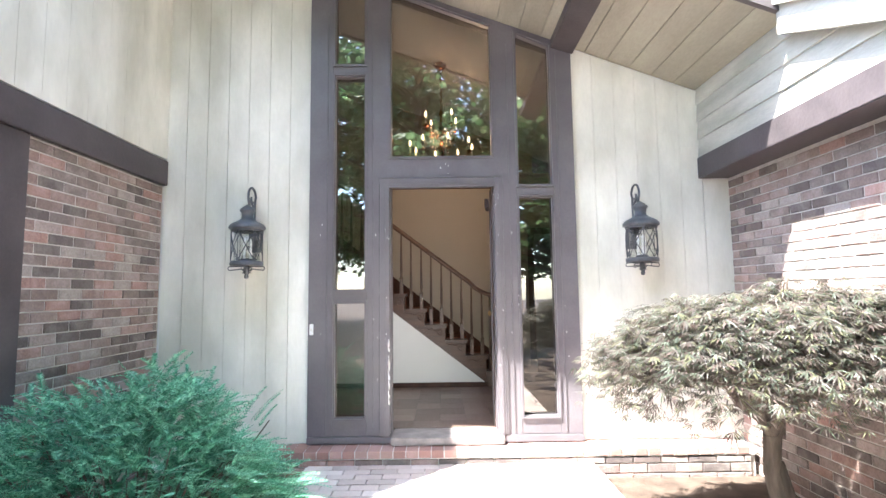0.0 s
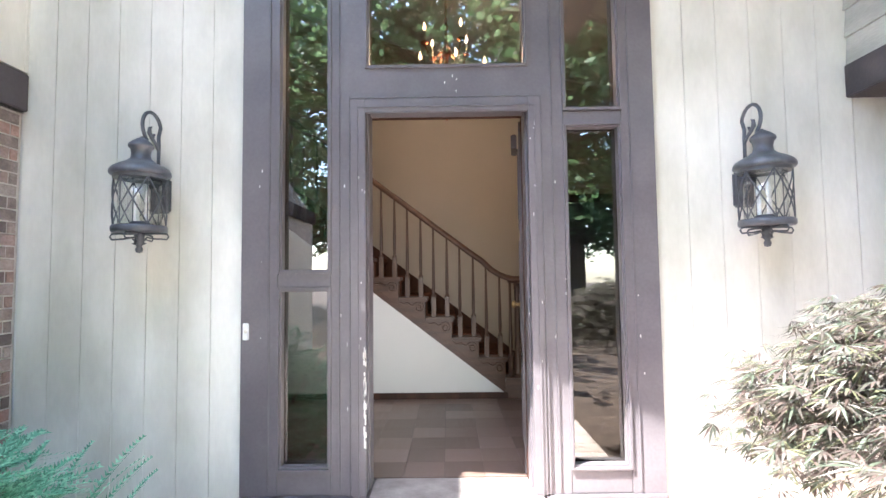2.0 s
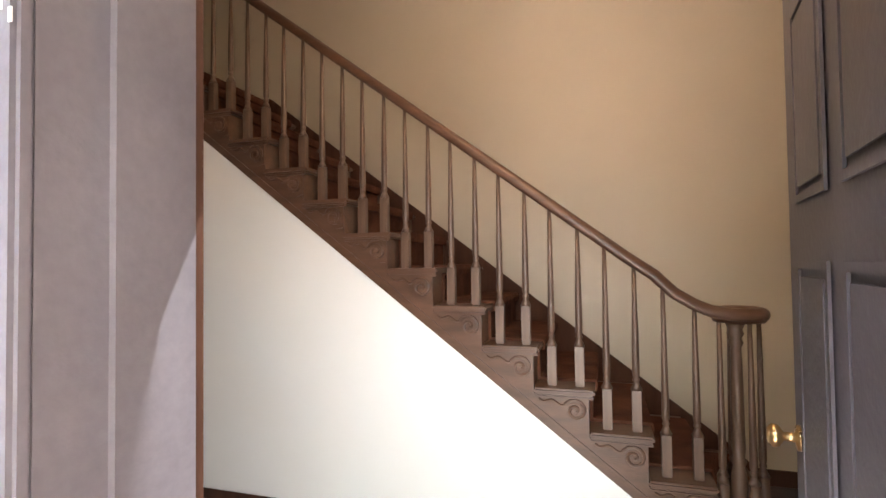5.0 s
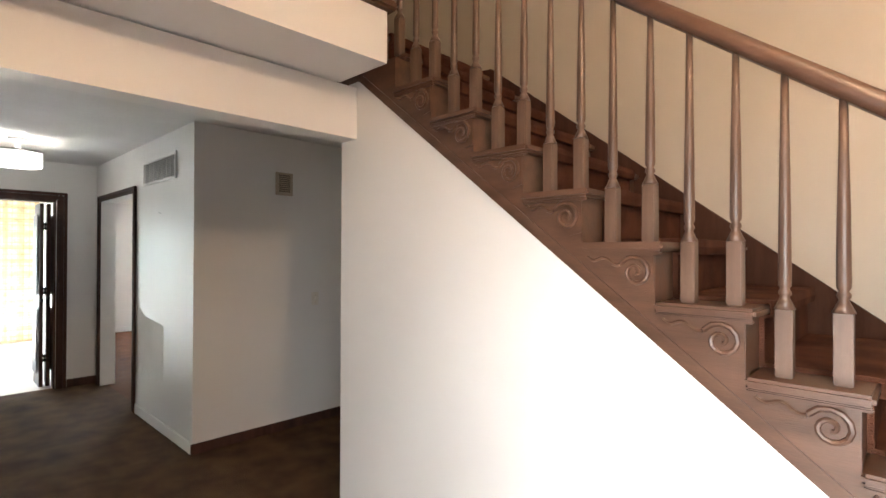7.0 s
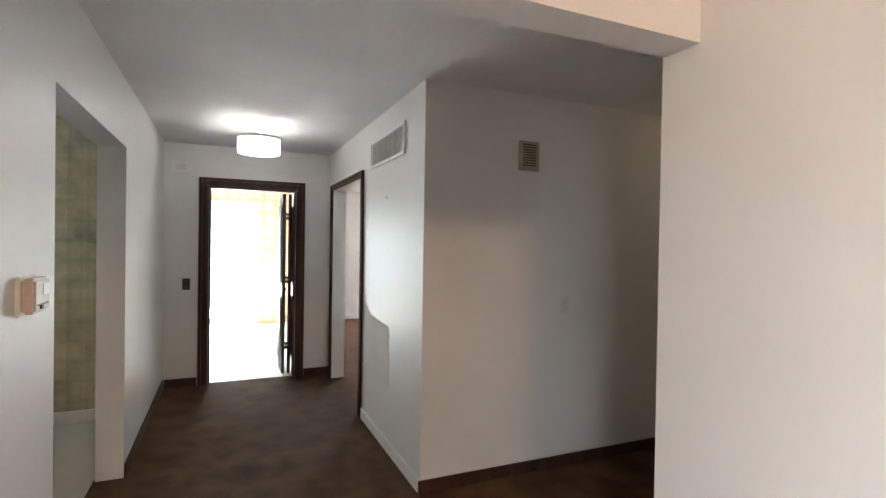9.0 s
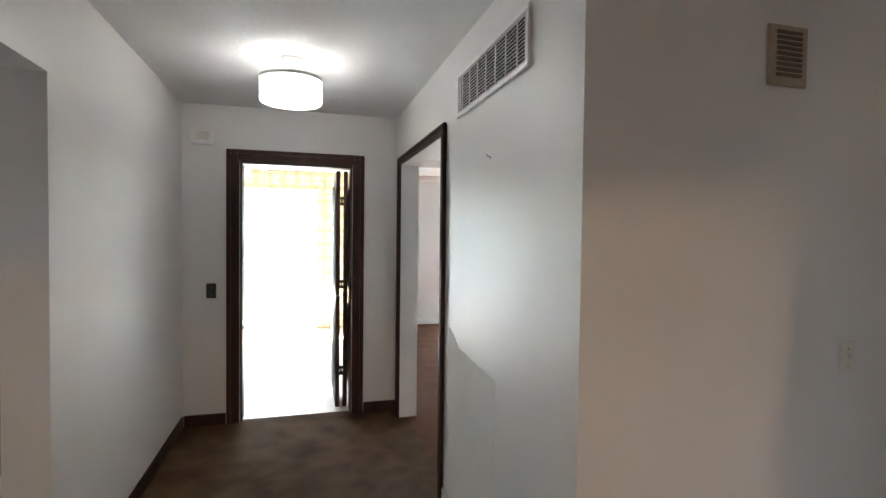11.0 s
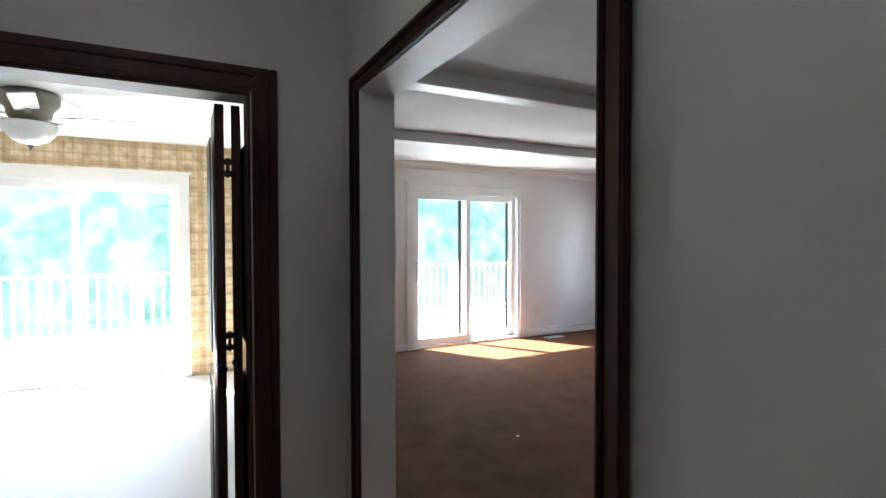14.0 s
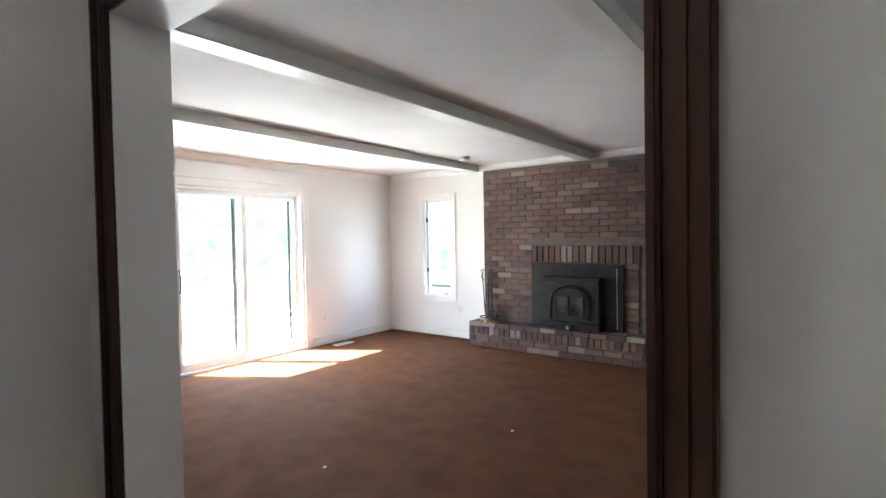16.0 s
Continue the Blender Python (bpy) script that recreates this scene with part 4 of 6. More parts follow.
def spindle(height):
    bm = boxes((-0.021, 0.021, -0.021, 0.021, 0.0, 0.19), bevel=0.003)
    lathe(bm, [(0.027, 0.189), (0.016, 0.212), (0.011, 0.224), (0.016, 0.231), (0.016, 0.238), (0.011, 0.246), (0.016, 0.255), (0.0165, 0.27), (0.0150, 0.45), (0.0115, height * 0.8), (0.0095, height)], 12)
    return bm


def rail_z(x):
    return 3 * RISE + RISE / RUN * (0.28 - x) + 0.725


for k in range(2, 15):
    for off in (0.068, 0.197):
        x = nose_x(k) - off
        h = rail_z(x) - 0.028 - RISE * k
        b = part("baluster", spindle(h), WOOD_POST, stairs, smooth=True)
        b.data.polygons.foreach_set("use_smooth", [p.center.z > 0.191 for p in b.data.polygons])
        b.location = (x, 2.105, RISE * k)
path = [(-2.95, 2.105, rail_z(-2.95)), (-1.0, 2.105, rail_z(-1.0)), (0.18, 2.105, rail_z(0.18)), (0.30, 2.105, rail_z(0.30) + 0.006), (0.38, 2.105, 1.205), (0.46, 2.105, 1.155), (0.53, 2.105, 1.125), (0.60, 2.105, 1.112)]
VC = (0.66, 2.20)
path += [(VC[0] + (0.097 - 0.0024 * i) * math.cos(-math.pi / 2 + 0.42 * i), VC[1] + (0.097 - 0.0024 * i) * math.sin(-math.pi / 2 + 0.42 * i), 1.11) for i in range(28)]
rail_shape = [(-0.026, -0.026), (0.026, -0.026), (0.033, -0.008), (0.030, 0.012), (0.018, 0.025), (0.0, 0.029), (-0.018, 0.025), (-0.030, 0.012), (-0.033, -0.008)]
part("handrail", sweep(bmesh.new(), path, rail_shape), WOOD, stairs, smooth=True)
part("volute_disc", lathe(bmesh.new(), [(0.0, -0.028), (0.105, -0.028), (0.112, -0.015), (0.108, 0.006), (0.06, 0.012), (0.03, 0.02), (0.0, 0.022)], 28, (VC[0], VC[1], 1.10)), WOOD, stairs, smooth=True)
newel = [(0.0, 0.0), (0.052, 0.0), (0.052, 0.03), (0.04, 0.045), (0.046, 0.10), (0.040, 0.20), (0.030, 0.24), (0.040, 0.26), (0.030, 0.28), (0.036, 0.32), (0.033, 0.60), (0.028, 0.77), (0.040, 0.79), (0.030, 0.81), (0.045, 0.83), (0.036, 0.85), (0.050, 0.875), (0.0, 0.882)]
part("newel", lathe(bmesh.new(), [(0.8 * rad, h) for rad, h in newel], 18, (VC[0] - 0.02, VC[1] - 0.02, RISE)), WOOD_POST, stairs, smooth=True)
for px, py, _ in ring_points(VC, 0.088, 4, RISE, 0.25):
    b = part("baluster", spindle(0.882), WOOD_POST, stairs, smooth=True)
    b.location = (px, py, RISE)
b = part("baluster", spindle(0.882), WOOD_POST, stairs, smooth=True)
b.location = (0.56, 2.105, RISE)

# railing of the upper landing
landing = thing("landing_railing", "brown turned railing along the upper landing", "railing", at=(-2.235, 0.0, 2.661))
part("base_rail", boxes((-0.03, 0.03, 0.202, 1.95, 0.0, 0.035), bevel=0.006), WOOD, landing)
part("top_rail", sweep(bmesh.new(), [(0, 0.202, 0.86), (0, 1.0, 0.86), (0, 1.96, 0.86)], rail_shape), WOOD, landing, smooth=True)
for i in range(13):
    b = part("baluster", spindle(0.80), WOOD_POST, landing, smooth=True)
    b.location = (0, 0.30 + i * 0.132, 0.034)

# ---- chandelier ----
CX, CY = -0.02, 1.15
COPPER = material("red_copper", [(0.30, 0.10, 0.055), (0.48, 0.19, 0.10)], 0.3, metal=1.0, scale=14, fine=80, bump=0.03)
chand = thing("chandelier", "two-tier red-copper candle chandelier, lit", "chandelier", at=(CX, CY, 0))
GLOW = glowing("warm_candle_bulb", (1.0, 0.72, 0.42), 1.5)
part("canopy", lathe(bmesh.new(), [(0.0, 3.60), (0.03, 3.60), (0.065, 3.635), (0.07, 3.668), (0.0, 3.67)], 18), COPPER, chand, smooth=True)
bm = bmesh.new()
for i in range(14):
    z = 3.60 - i * 0.032
    ring = [(0.010 * math.cos(a) * (i % 2), 0.010 * math.cos(a) * ((i + 1) % 2), z - 0.016 + 0.022 * math.sin(a)) for a in [2 * math.pi * j / 8 for j in range(8)]]
    tube(bm, ring, 0.003, 5, True)
part("chain", bm, COPPER, chand)
part("stem", lathe(bmesh.new(), [(0.0, 2.36), (0.012, 2.37), (0.022, 2.39), (0.012, 2.41), (0.03, 2.43), (0.055, 2.47), (0.045, 2.52), (0.018, 2.55), (0.018, 2.62), (0.035, 2.66), (0.042, 2.72), (0.02, 2.76), (0.016, 2.84), (0.032, 2.87), (0.036, 2.93), (0.014, 2.98), (0.012, 3.08), (0.025, 3.11), (0.012, 3.14), (0.0, 3.16)], 16), COPPER, chand, smooth=True)
for n, r, z, zc, turn in ((8, 0.345, 2.50, 2.62, 0.2), (4, 0.20, 2.90, 2.93, 0.6)):
    for i in range(n):
        a = turn + 2 * math.pi * i / n
        arm = []
        for u in [j / 10 for j in range(11)]:
            rr = 0.03 + (r - 0.03) * u
            arm.append((rr * math.cos(a), rr * math.sin(a), z + (zc - z) * u * u - 0.085 * math.sin(math.pi * u) ** 1.3 + 0.03 * math.sin(2 * math.pi * u)))
        holder = part("arm", tube(bmesh.new(), arm, 0.0065, 7), COPPER, chand, smooth=True)
        c = (r * math.cos(a), r * math.sin(a), 0)
        part("cup", lathe(bmesh.new(), [(0.0, zc - 0.012), (0.014, zc - 0.01), (0.034, zc + 0.004), (0.034, zc + 0.008), (0.013, zc + 0.004), (0.013, zc + 0.025), (0.0, zc + 0.026)], 14, c), COPPER, holder, smooth=True)
        part("candle_sleeve", lathe(bmesh.new(), [(0.0105, zc + 0.02), (0.0105, zc + 0.10), (0.0, zc + 0.101)], 10, c), PLASTIC, holder)
        part("bulb", lathe(bmesh.new(), [(0.006, zc + 0.10), (0.013, zc + 0.122), (0.012, zc + 0.14), (0.004, zc + 0.168), (0.0, zc + 0.172)], 10, c), GLOW, holder, smooth=True)
lamp("chandelier_light", (CX, CY, 2.82), 2.6, (1.0, 0.66, 0.41), 0.13)

# ---- hall fixtures ----
drum = thing("ceiling_lamp", "lit white drum ceiling lamp in the hall", "ceiling lamp", at=(-5.92, 1.01, 0))
part("canopy", lathe(bmesh.new(), [(0.0, 2.328), (0.02, 2.328), (0.02, 2.41), (0.06, 2.415), (0.065, 2.438), (0.0, 2.439)], 20), WHITE_TRIM, drum, smooth=True)
part("shade", lathe(bmesh.new(), [(0.0, 2.195), (0.16, 2.195), (0.167, 2.202), (0.167, 2.318), (0.16, 2.325), (0.0, 2.327)], 40), glowing("lit_white_shade", (1.0, 0.95, 0.88), 0.10), drum)
part("knob", lathe(bmesh.new(), [(0.0, 2.175), (0.01, 2.178), (0.012, 2.188), (0.006, 2.1945)], 10), WHITE_TRIM, drum, smooth=True)
part("rim", lathe(bmesh.new(), [(0.163, 2.311), (0.171, 2.311), (0.171, 2.328), (0.163, 2.328)], 40), WHITE_TRIM, drum)
lamp("hall_lamp_light", (-5.92, 1.01, 2.40), 0.72, (1.0, 0.95, 0.88), 0.03)
sconce = thing("ceiling_globe", "small warm globe lamp in the side passage", "ceiling lamp", at=(-3.95, 4.4, 0))
part("base", lathe(bmesh.new(), [(0.0, 2.41), (0.07, 2.41), (0.07, 2.439), (0.0, 2.439)], 18), BRASS, sconce)
part("globe", lathe(bmesh.new(), [(0.0, 2.26), (0.05, 2.27), (0.085, 2.31), (0.085, 2.36), (0.055, 2.40), (0.0, 2.409)], 18), glowing("warm_globe", (1.0, 0.75, 0.45), 0.2), sconce, smooth=True)
lamp("passage_light", (-3.95, 4.4, 2.18), 0.022, (1.0, 0.76, 0.50), 0.05)

vent = thing("return_vent", "white slatted return-air grille high on the wall", "vent", at=(-5.0, 1.829, 2.163))
part("backing", boxes((-0.38, 0.38, -0.003, 0.0, -0.085, 0.085)), DARK_PLASTIC, vent)
part("frame", boxes((-0.415, 0.415, -0.016, -0.004, 0.085, 0.108), (-0.415, 0.415, -0.016, -0.004, -0.108, -0.085), (-0.415, -0.385, -0.016, -0.004, -0.085, 0.085), (0.385, 0.415, -0.016, -0.004, -0.085, 0.085), bevel=0.003), WHITE_TRIM, vent)
for i in range(12):
    z = -0.079 + i * 0.0143
    part("slat", prism(bmesh.new(), [(-0.014, z - 0.003), (-0.0125, z - 0.004), (-0.004, z + 0.006), (-0.0055, z + 0.007)], "x", -0.385, 0.385), WHITE_TRIM, vent)
for i in range(7):
    x = -0.32 + i * 0.1067
    part("divider", boxes((x - 0.004, x + 0.004, -0.0165, -0.0135, -0.085, 0.085)), WHITE_TRIM, vent)

speaker = thing("intercom_speaker", "tan intercom speaker with a brown cloth grille", "intercom", at=(-4.249, 2.545, 2.047))
part("plate", boxes((0.0, 0.012, -0.078, 0.078, -0.095, 0.095), bevel=0.004), material("tan_plastic", [(0.36, 0.30, 0.22), (0.42, 0.35, 0.27)], 0.5), speaker)
for i in range(9):
    part("slat", boxes((0.0122, 0.0165, -0.05, 0.05, -0.066 + i * 0.0165, -0.056 + i * 0.0165)), material("brown_grille", [(0.10, 0.075, 0.055), (0.15, 0.11, 0.08)], 0.7) if i == 0 else bpy.data.materials["brown_grille"], speaker)


def plate_switch(name, label, category, at, turn, coat, outlet=False):
    """A wall plate that faces -y in its own space."""
    t = thing(name, label, category, at=at, turn=turn)
    part("plate", boxes((-0.035, 0.035, -0.007, -0.0005, -0.057, 0.057), bevel=0.003), coat, t)
    if outlet:
        for z in (-0.022, 0.022):
            s = part("socket", boxes((-0.017, 0.017, -0.010, -0.0072, z - 0.014, z + 0.014), bevel=0.002), coat, t)
            for x in (-0.007, 0.005):
                part("slot", boxes((x, x + 0.002, -0.0106, -0.0101, z - 0.005, z + 0.006)), DARK_PLASTIC, s)
    else:
        part("toggle", boxes((-0.005, 0.005, -0.019, -0.0072, -0.002, 0.014), bevel=0.002), coat, t)
    for z in ((0.0,) if outlet else (-0.03, 0.03)):
        part("screw", lathe(bmesh.new(), [(0.0, 0.0088), (0.003, 0.0085), (0.0035, 0.0072)], 8, (0, 0, z), "y"), BRASS, t)
    return t


plate_switch("light_switch", "ivory light switch on the passage wall", "light switch", (-4.249, 2.845, 1.075), 90, PLASTIC)
plate_switch("light_switch", "dark brown light switch beside the end door", "light switch", (-7.139, 0.405, 1.03), 90, DARK_PLASTIC)
plate_switch("light_switch", "white light switch beside the sliding door", "light switch", (WX + 0.001, 3.57, 1.14), 90, PLASTIC)
for y, z in ((5.87, 0.37), (6.935, 0.385)):
    plate_switch("wall_outlet", "ivory power outlet low on the wall", "outlet", (WX + 0.001, y, z), 90, PLASTIC, True)
plate_switch("wall_outlet", "ivory power outlet beside the brick", "outlet", (-9.70, 7.249, 0.41), 0, PLASTIC, True)
plate_switch("wall_outlet", "ivory power outlet near the wide opening", "outlet", (WX + 0.001, 3.40, 0.38), 90, PLASTIC, True)

chime = thing("door_chime", "white door chime box above the end door", "door chime", at=(-7.139, 0.355, 2.195))
part("cover", boxes((0.0, 0.045, -0.085, 0.085, -0.06, 0.06), bevel=0.008), WHITE_TRIM, chime)
part("grille", boxes((0.0452, 0.048, -0.045, 0.045, -0.03, 0.03), bevel=0.002), PLASTIC, chime)
thermostat = thing("thermostat", "beige thermostat with a small dial window", "thermostat", at=(-3.40, 0.2005, 1.30))
part("base", boxes((-0.075, 0.075, 0.0, 0.012, -0.06, 0.06), bevel=0.004), PLASTIC, thermostat)
body = part("cover", boxes((-0.068, 0.068, 0.0122, 0.048, -0.053, 0.053), bevel=0.008), material("beige_plastic", [(0.50, 0.42, 0.36), (0.57, 0.49, 0.43)], 0.45), thermostat)
part("dial_window", boxes((-0.05, 0.005, 0.0482, 0.051, 0.0, 0.035), bevel=0.002), VINYL, body)
part("lever", boxes((0.012, 0.03, 0.0482, 0.054, -0.04, -0.028), (-0.05, 0.05, 0.0482, 0.0495, -0.03, -0.024)), DARK_PLASTIC, body)
PATCH_X, PATCH_Z = (-5.554, -4.885), (0.409, 0.980)
nail = thing("wall_hook", "small dark picture hook in the wall", "hook", at=(-4.97, 1.829, 1.80))
part("shank", tube(bmesh.new(), [(0, 0, 0.0), (0, -0.02, 0.006), (0.004, -0.026, 0.014)], 0.003, 6), LAMP_IRON, nail)
part("head", lathe(bmesh.new(), [(0.0, 0.004), (0.006, 0.003), (0.006, 0.0), (0.0, 0.0)], 10, (0, -0.001, -0.004), "y"), LAMP_IRON, nail)
nail.scale = (0.7, 0.7, 0.7)
# touched-up paint by the wide opening, with a brushed lower edge
rng = random.Random(9)
edge = [(PATCH_X[0], 0.36), (PATCH_X[0], PATCH_Z[1]), (PATCH_X[0] + 0.08, PATCH_Z[1] - 0.015), (PATCH_X[0] + 0.16, PATCH_Z[1] - 0.075), (PATCH_X[1] - 0.01, PATCH_Z[1] - 0.10), (PATCH_X[1], PATCH_Z[1] - 0.12), (PATCH_X[1] - 0.006, PATCH_Z[1] - 0.3), (PATCH_X[1] + 0.004, PATCH_Z[0] + 0.02)]
n = 9
for i in range(n):
    x = PATCH_X[1] - (PATCH_X[1] - PATCH_X[0]) * (i + 0.5) / n
    edge.append((x, PATCH_Z[0] + rng.uniform(-0.05, 0.09)))
bm = prism(bmesh.new(), edge, "y", 1.8278, 1.8295)
part("paint_patch", bm, material("matte_touch_up_paint", [(0.70, 0.69, 0.665), (0.76, 0.75, 0.725)], 0.8, scale=3, fine=120, bump=0.05, tone_range=0.03, gloss=0.2), bpy.data.objects["wall_hall_north"], "duller patch of touched-up paint")


# ---- sliding doors and window ----
def slider(name, label, y0, y1, z1, x, handle_left):
    """A two-panel sliding glass door in a wall that faces +x, with its white casing."""
    d = thing(name, label, "sliding door", kind="structure")
    for r in ((x + 0.001, x + 0.02, y0 - 0.09, y0, 0.0, z1 + 0.09), (x + 0.001, x + 0.02, y1, y1 + 0.09, 0.0, z1 + 0.09), (x + 0.001, x + 0.02, y0, y1, z1, z1 + 0.09), (x + 0.001, x + 0.03, y0 - 0.115, y1 + 0.115, z1 + 0.0905, z1 + 0.115)):
        part("casing", boxes(r, bevel=0.005), WHITE_TRIM, d)
    for r in ((x - 0.14, x, y0, y0 + 0.035, 0.0, z1), (x - 0.14, x, y1 - 0.035, y1, 0.0, z1), (x - 0.14, x, y0 + 0.035, y1 - 0.035, z1 - 0.035, z1), (x - 0.14, x + 0.012, y0 + 0.035, y1 - 0.035, 0.0, 0.035)):
        part("door_frame", boxes(r, bevel=0.003), VINYL, d)
    mid = (y0 + y1) / 2
    for a, b, dx in ((y0 + 0.036, mid + 0.035, -0.05), (mid - 0.035, y1 - 0.036, -0.10)):
        for r in ((a, a + 0.06, 0.037, z1 - 0.036), (b - 0.06, b, 0.037, z1 - 0.036), (a + 0.06, b - 0.06, 0.037, 0.125), (a + 0.06, b - 0.06, z1 - 0.10, z1 - 0.036)):
            part("sash", boxes((x + dx - 0.02, x + dx + 0.02, r[0], r[1], r[2], r[3]), bevel=0.004), VINYL, d)
        p = part("pane", boxes((x + dx - 0.003, x + dx + 0.003, a + 0.055, b - 0.055, 0.12, z1 - 0.095)), GLASS, d)
        p.visible_shadow = False
    yh = y0 + 0.066 if handle_left else y1 - 0.066
    pull = [(x - 0.028, yh, 0.90), (x + 0.005, yh, 0.91), (x + 0.014, yh, 0.97), (x + 0.014, yh, 1.08), (x + 0.005, yh, 1.14), (x - 0.028, yh, 1.15)]
    part("handle", tube(bmesh.new(), pull, 0.009, 8), DARK_PLASTIC if handle_left else VINYL, d, smooth=True)
    if y0 > 2:
        part("screen_stile", boxes((x - 0.135, x - 0.122, mid - 0.10, mid - 0.055, 0.04, z1 - 0.04), (x - 0.135, x - 0.122, y1 - 0.16, y1 - 0.125, 0.04, z1 - 0.04)), DARK_PLASTIC, d)
    return d


slider("sliding_door_1", "white two-panel sliding glass door to the deck", 3.86, 5.555, 2.07, WX, True)
slider("sliding_door_2", "white two-panel sliding glass door in the papered wall", -0.62, 1.20, 2.04, WX, True)

win = thing("window_7", "narrow white casement window beside the fireplace", "window", kind="structure")
for r in ((-10.42, -10.35, 7.228, 7.249, 0.55, 2.10), (-9.83, -9.76, 7.228, 7.249, 0.55, 2.10), (-10.35, -9.83, 7.228, 7.249, 2.04, 2.10), (-10.35, -9.83, 7.228, 7.249, 0.51, 0.58)):
    part("casing", boxes(r, bevel=0.005), WHITE_TRIM, win)
part("window_sill", boxes((-10.44, -9.74, 7.215, 7.249, 0.49, 0.509), bevel=0.004), WHITE_TRIM, win)
for r in ((-10.35, -10.33, 7.25, 7.38, 0.58, 2.04), (-9.85, -9.83, 7.25, 7.38, 0.58, 2.04), (-10.33, -9.85, 7.25, 7.38, 2.02, 2.04), (-10.33, -9.85, 7.25, 7.38, 0.58, 0.60), (-10.33, -10.29, 7.29, 7.33, 0.60, 2.02), (-9.89, -9.85, 7.29, 7.33, 0.60, 2.02), (-10.29, -9.89, 7.29, 7.33, 0.60, 0.645), (-10.29, -9.89, 7.29, 7.33, 1.975, 2.02)):
    part("sash", boxes(r, bevel=0.003), VINYL, win)
p = part("pane", boxes((-10.292, -9.888, 7.307, 7.312, 0.643, 1.977)), GLASS, win)
p.visible_shadow = False
for z in (0.97, 1.72):
    part("latch", boxes((-10.318, -10.296, 7.262, 7.288, z - 0.03, z + 0.03), bevel=0.004), DARK_PLASTIC, win)
part("crank", tube(bmesh.new(), [(-9.95, 7.27, 0.602), (-9.95, 7.25, 0.635), (-10.02, 7.245, 0.64)], 0.006, 6), DARK_PLASTIC, win)

alarm = thing("smoke_alarm", "round white smoke alarm on the ceiling", "smoke alarm", at=(-9.30, 6.45, 2.284))
part("base", lathe(bmesh.new(), [(0.0, 0.155), (0.07, 0.155), (0.07, 0.14), (0.0, 0.14)], 24, (0.25, 0, 0)), WHITE_TRIM, alarm, smooth=True)
part("cover", lathe(bmesh.new(), [(0.0, 0.139), (0.065, 0.139), (0.062, 0.118), (0.04, 0.108), (0.0, 0.106)], 24, (0.25, 0, 0)), PLASTIC, alarm, smooth=True)

scrap_at = ((-6.55, 3.05), (-6.05, 4.4), (-7.4, 4.6), (-8.1, 3.4))
for i, (x, y) in enumerate(scrap_at):
    scrap = thing("paper_scrap", "tiny white scrap of paper on the carpet", "scrap", "scraps on the carpet", (x, y, 0.001), 37 * i)
    part("sheet", prism(bmesh.new(), [(-0.012, -0.006), (0.010, -0.009), (0.014, 0.005), (-0.006, 0.009)], "z", 0.0, 0.003), WHITE_TRIM, scrap)

# ---- wood stove and tools ----
HZ = 0.325
stove = thing("wood_stove", "black cast-iron stove insert with an arched glass door", "stove", at=(-7.92, 0, HZ))
YB = 7.155
part("surround", boxes((-0.575, 0.575, YB - 0.035, YB - 0.002, 0.0, 0.78), bevel=0.006), BLACK_IRON, stove)
part("surround_trim", boxes((0.50, 0.512, YB - 0.042, YB - 0.0355, 0.03, 0.74)), material("worn_steel_edge", [(0.3, 0.3, 0.3), (0.4, 0.4, 0.4)], 0.4, metal=0.9), stove)
part("firebox", boxes((-0.345, 0.345, 6.97, YB - 0.037, 0.07, 0.60), bevel=0.012), BLACK_IRON, stove)
part("top_plate", boxes((-0.365, 0.365, 6.93, YB - 0.037, 0.602, 0.63), bevel=0.008), BLACK_IRON, stove)
part("ash_lip", boxes((-0.37, 0.37, 6.88, 6.969, 0.085, 0.105), bevel=0.006), BLACK_IRON, stove)
part("base", boxes((-0.33, 0.33, 7, YB - 0.04, 0.0, 0.069), bevel=0.004), BLACK_IRON, stove)
arch = [(-0.21, 0.15), (0.21, 0.15), (0.21, 0.34)] + [(0.21 * math.cos(a), 0.34 + 0.17 * math.sin(a)) for a in [math.pi * i / 14 for i in range(1, 14)]] + [(-0.21, 0.34)]
door_s = part("stove_door", prism(bmesh.new(), arch, "y", 6.945, 6.9695), BLACK_IRON, stove)
part("arch_rim", tube(bmesh.new(), [(x, 6.942, z) for x, z in [(-0.235, 0.14), (-0.235, 0.34)] + [(-0.235 * math.cos(a), 0.34 + 0.195 * math.sin(a)) for a in [math.pi * i / 14 for i in range(1, 14)]] + [(0.235, 0.34), (0.235, 0.14)]], 0.013, 8), BLACK_IRON, door_s, smooth=True)
sooty = material("sooty_glass", [(0.02, 0.018, 0.016), (0.10, 0.09, 0.08)], 0.12, scale=6)
for a, b in ((-0.165, -0.02), (0.02, 0.165)):
    part("pane", boxes((a, b, 6.939, 6.944, 0.19, 0.40)), sooty, door_s)
    part("pane_frame", boxes((a - 0.01, a, 6.934, 6.9445, 0.18, 0.41), (b, b + 0.01, 6.934, 6.9445, 0.18, 0.41), (a, b, 6.934, 6.9445, 0.18, 0.19), (a, b, 6.934, 6.9445, 0.40, 0.41)), BLACK_IRON, door_s)
for x in (-0.24, 0.225):
    part("vent_slot", boxes((x - 0.06, x + 0.075, 6.962, 6.9695, 0.548, 0.572), bevel=0.003), DARK_PLASTIC, stove)
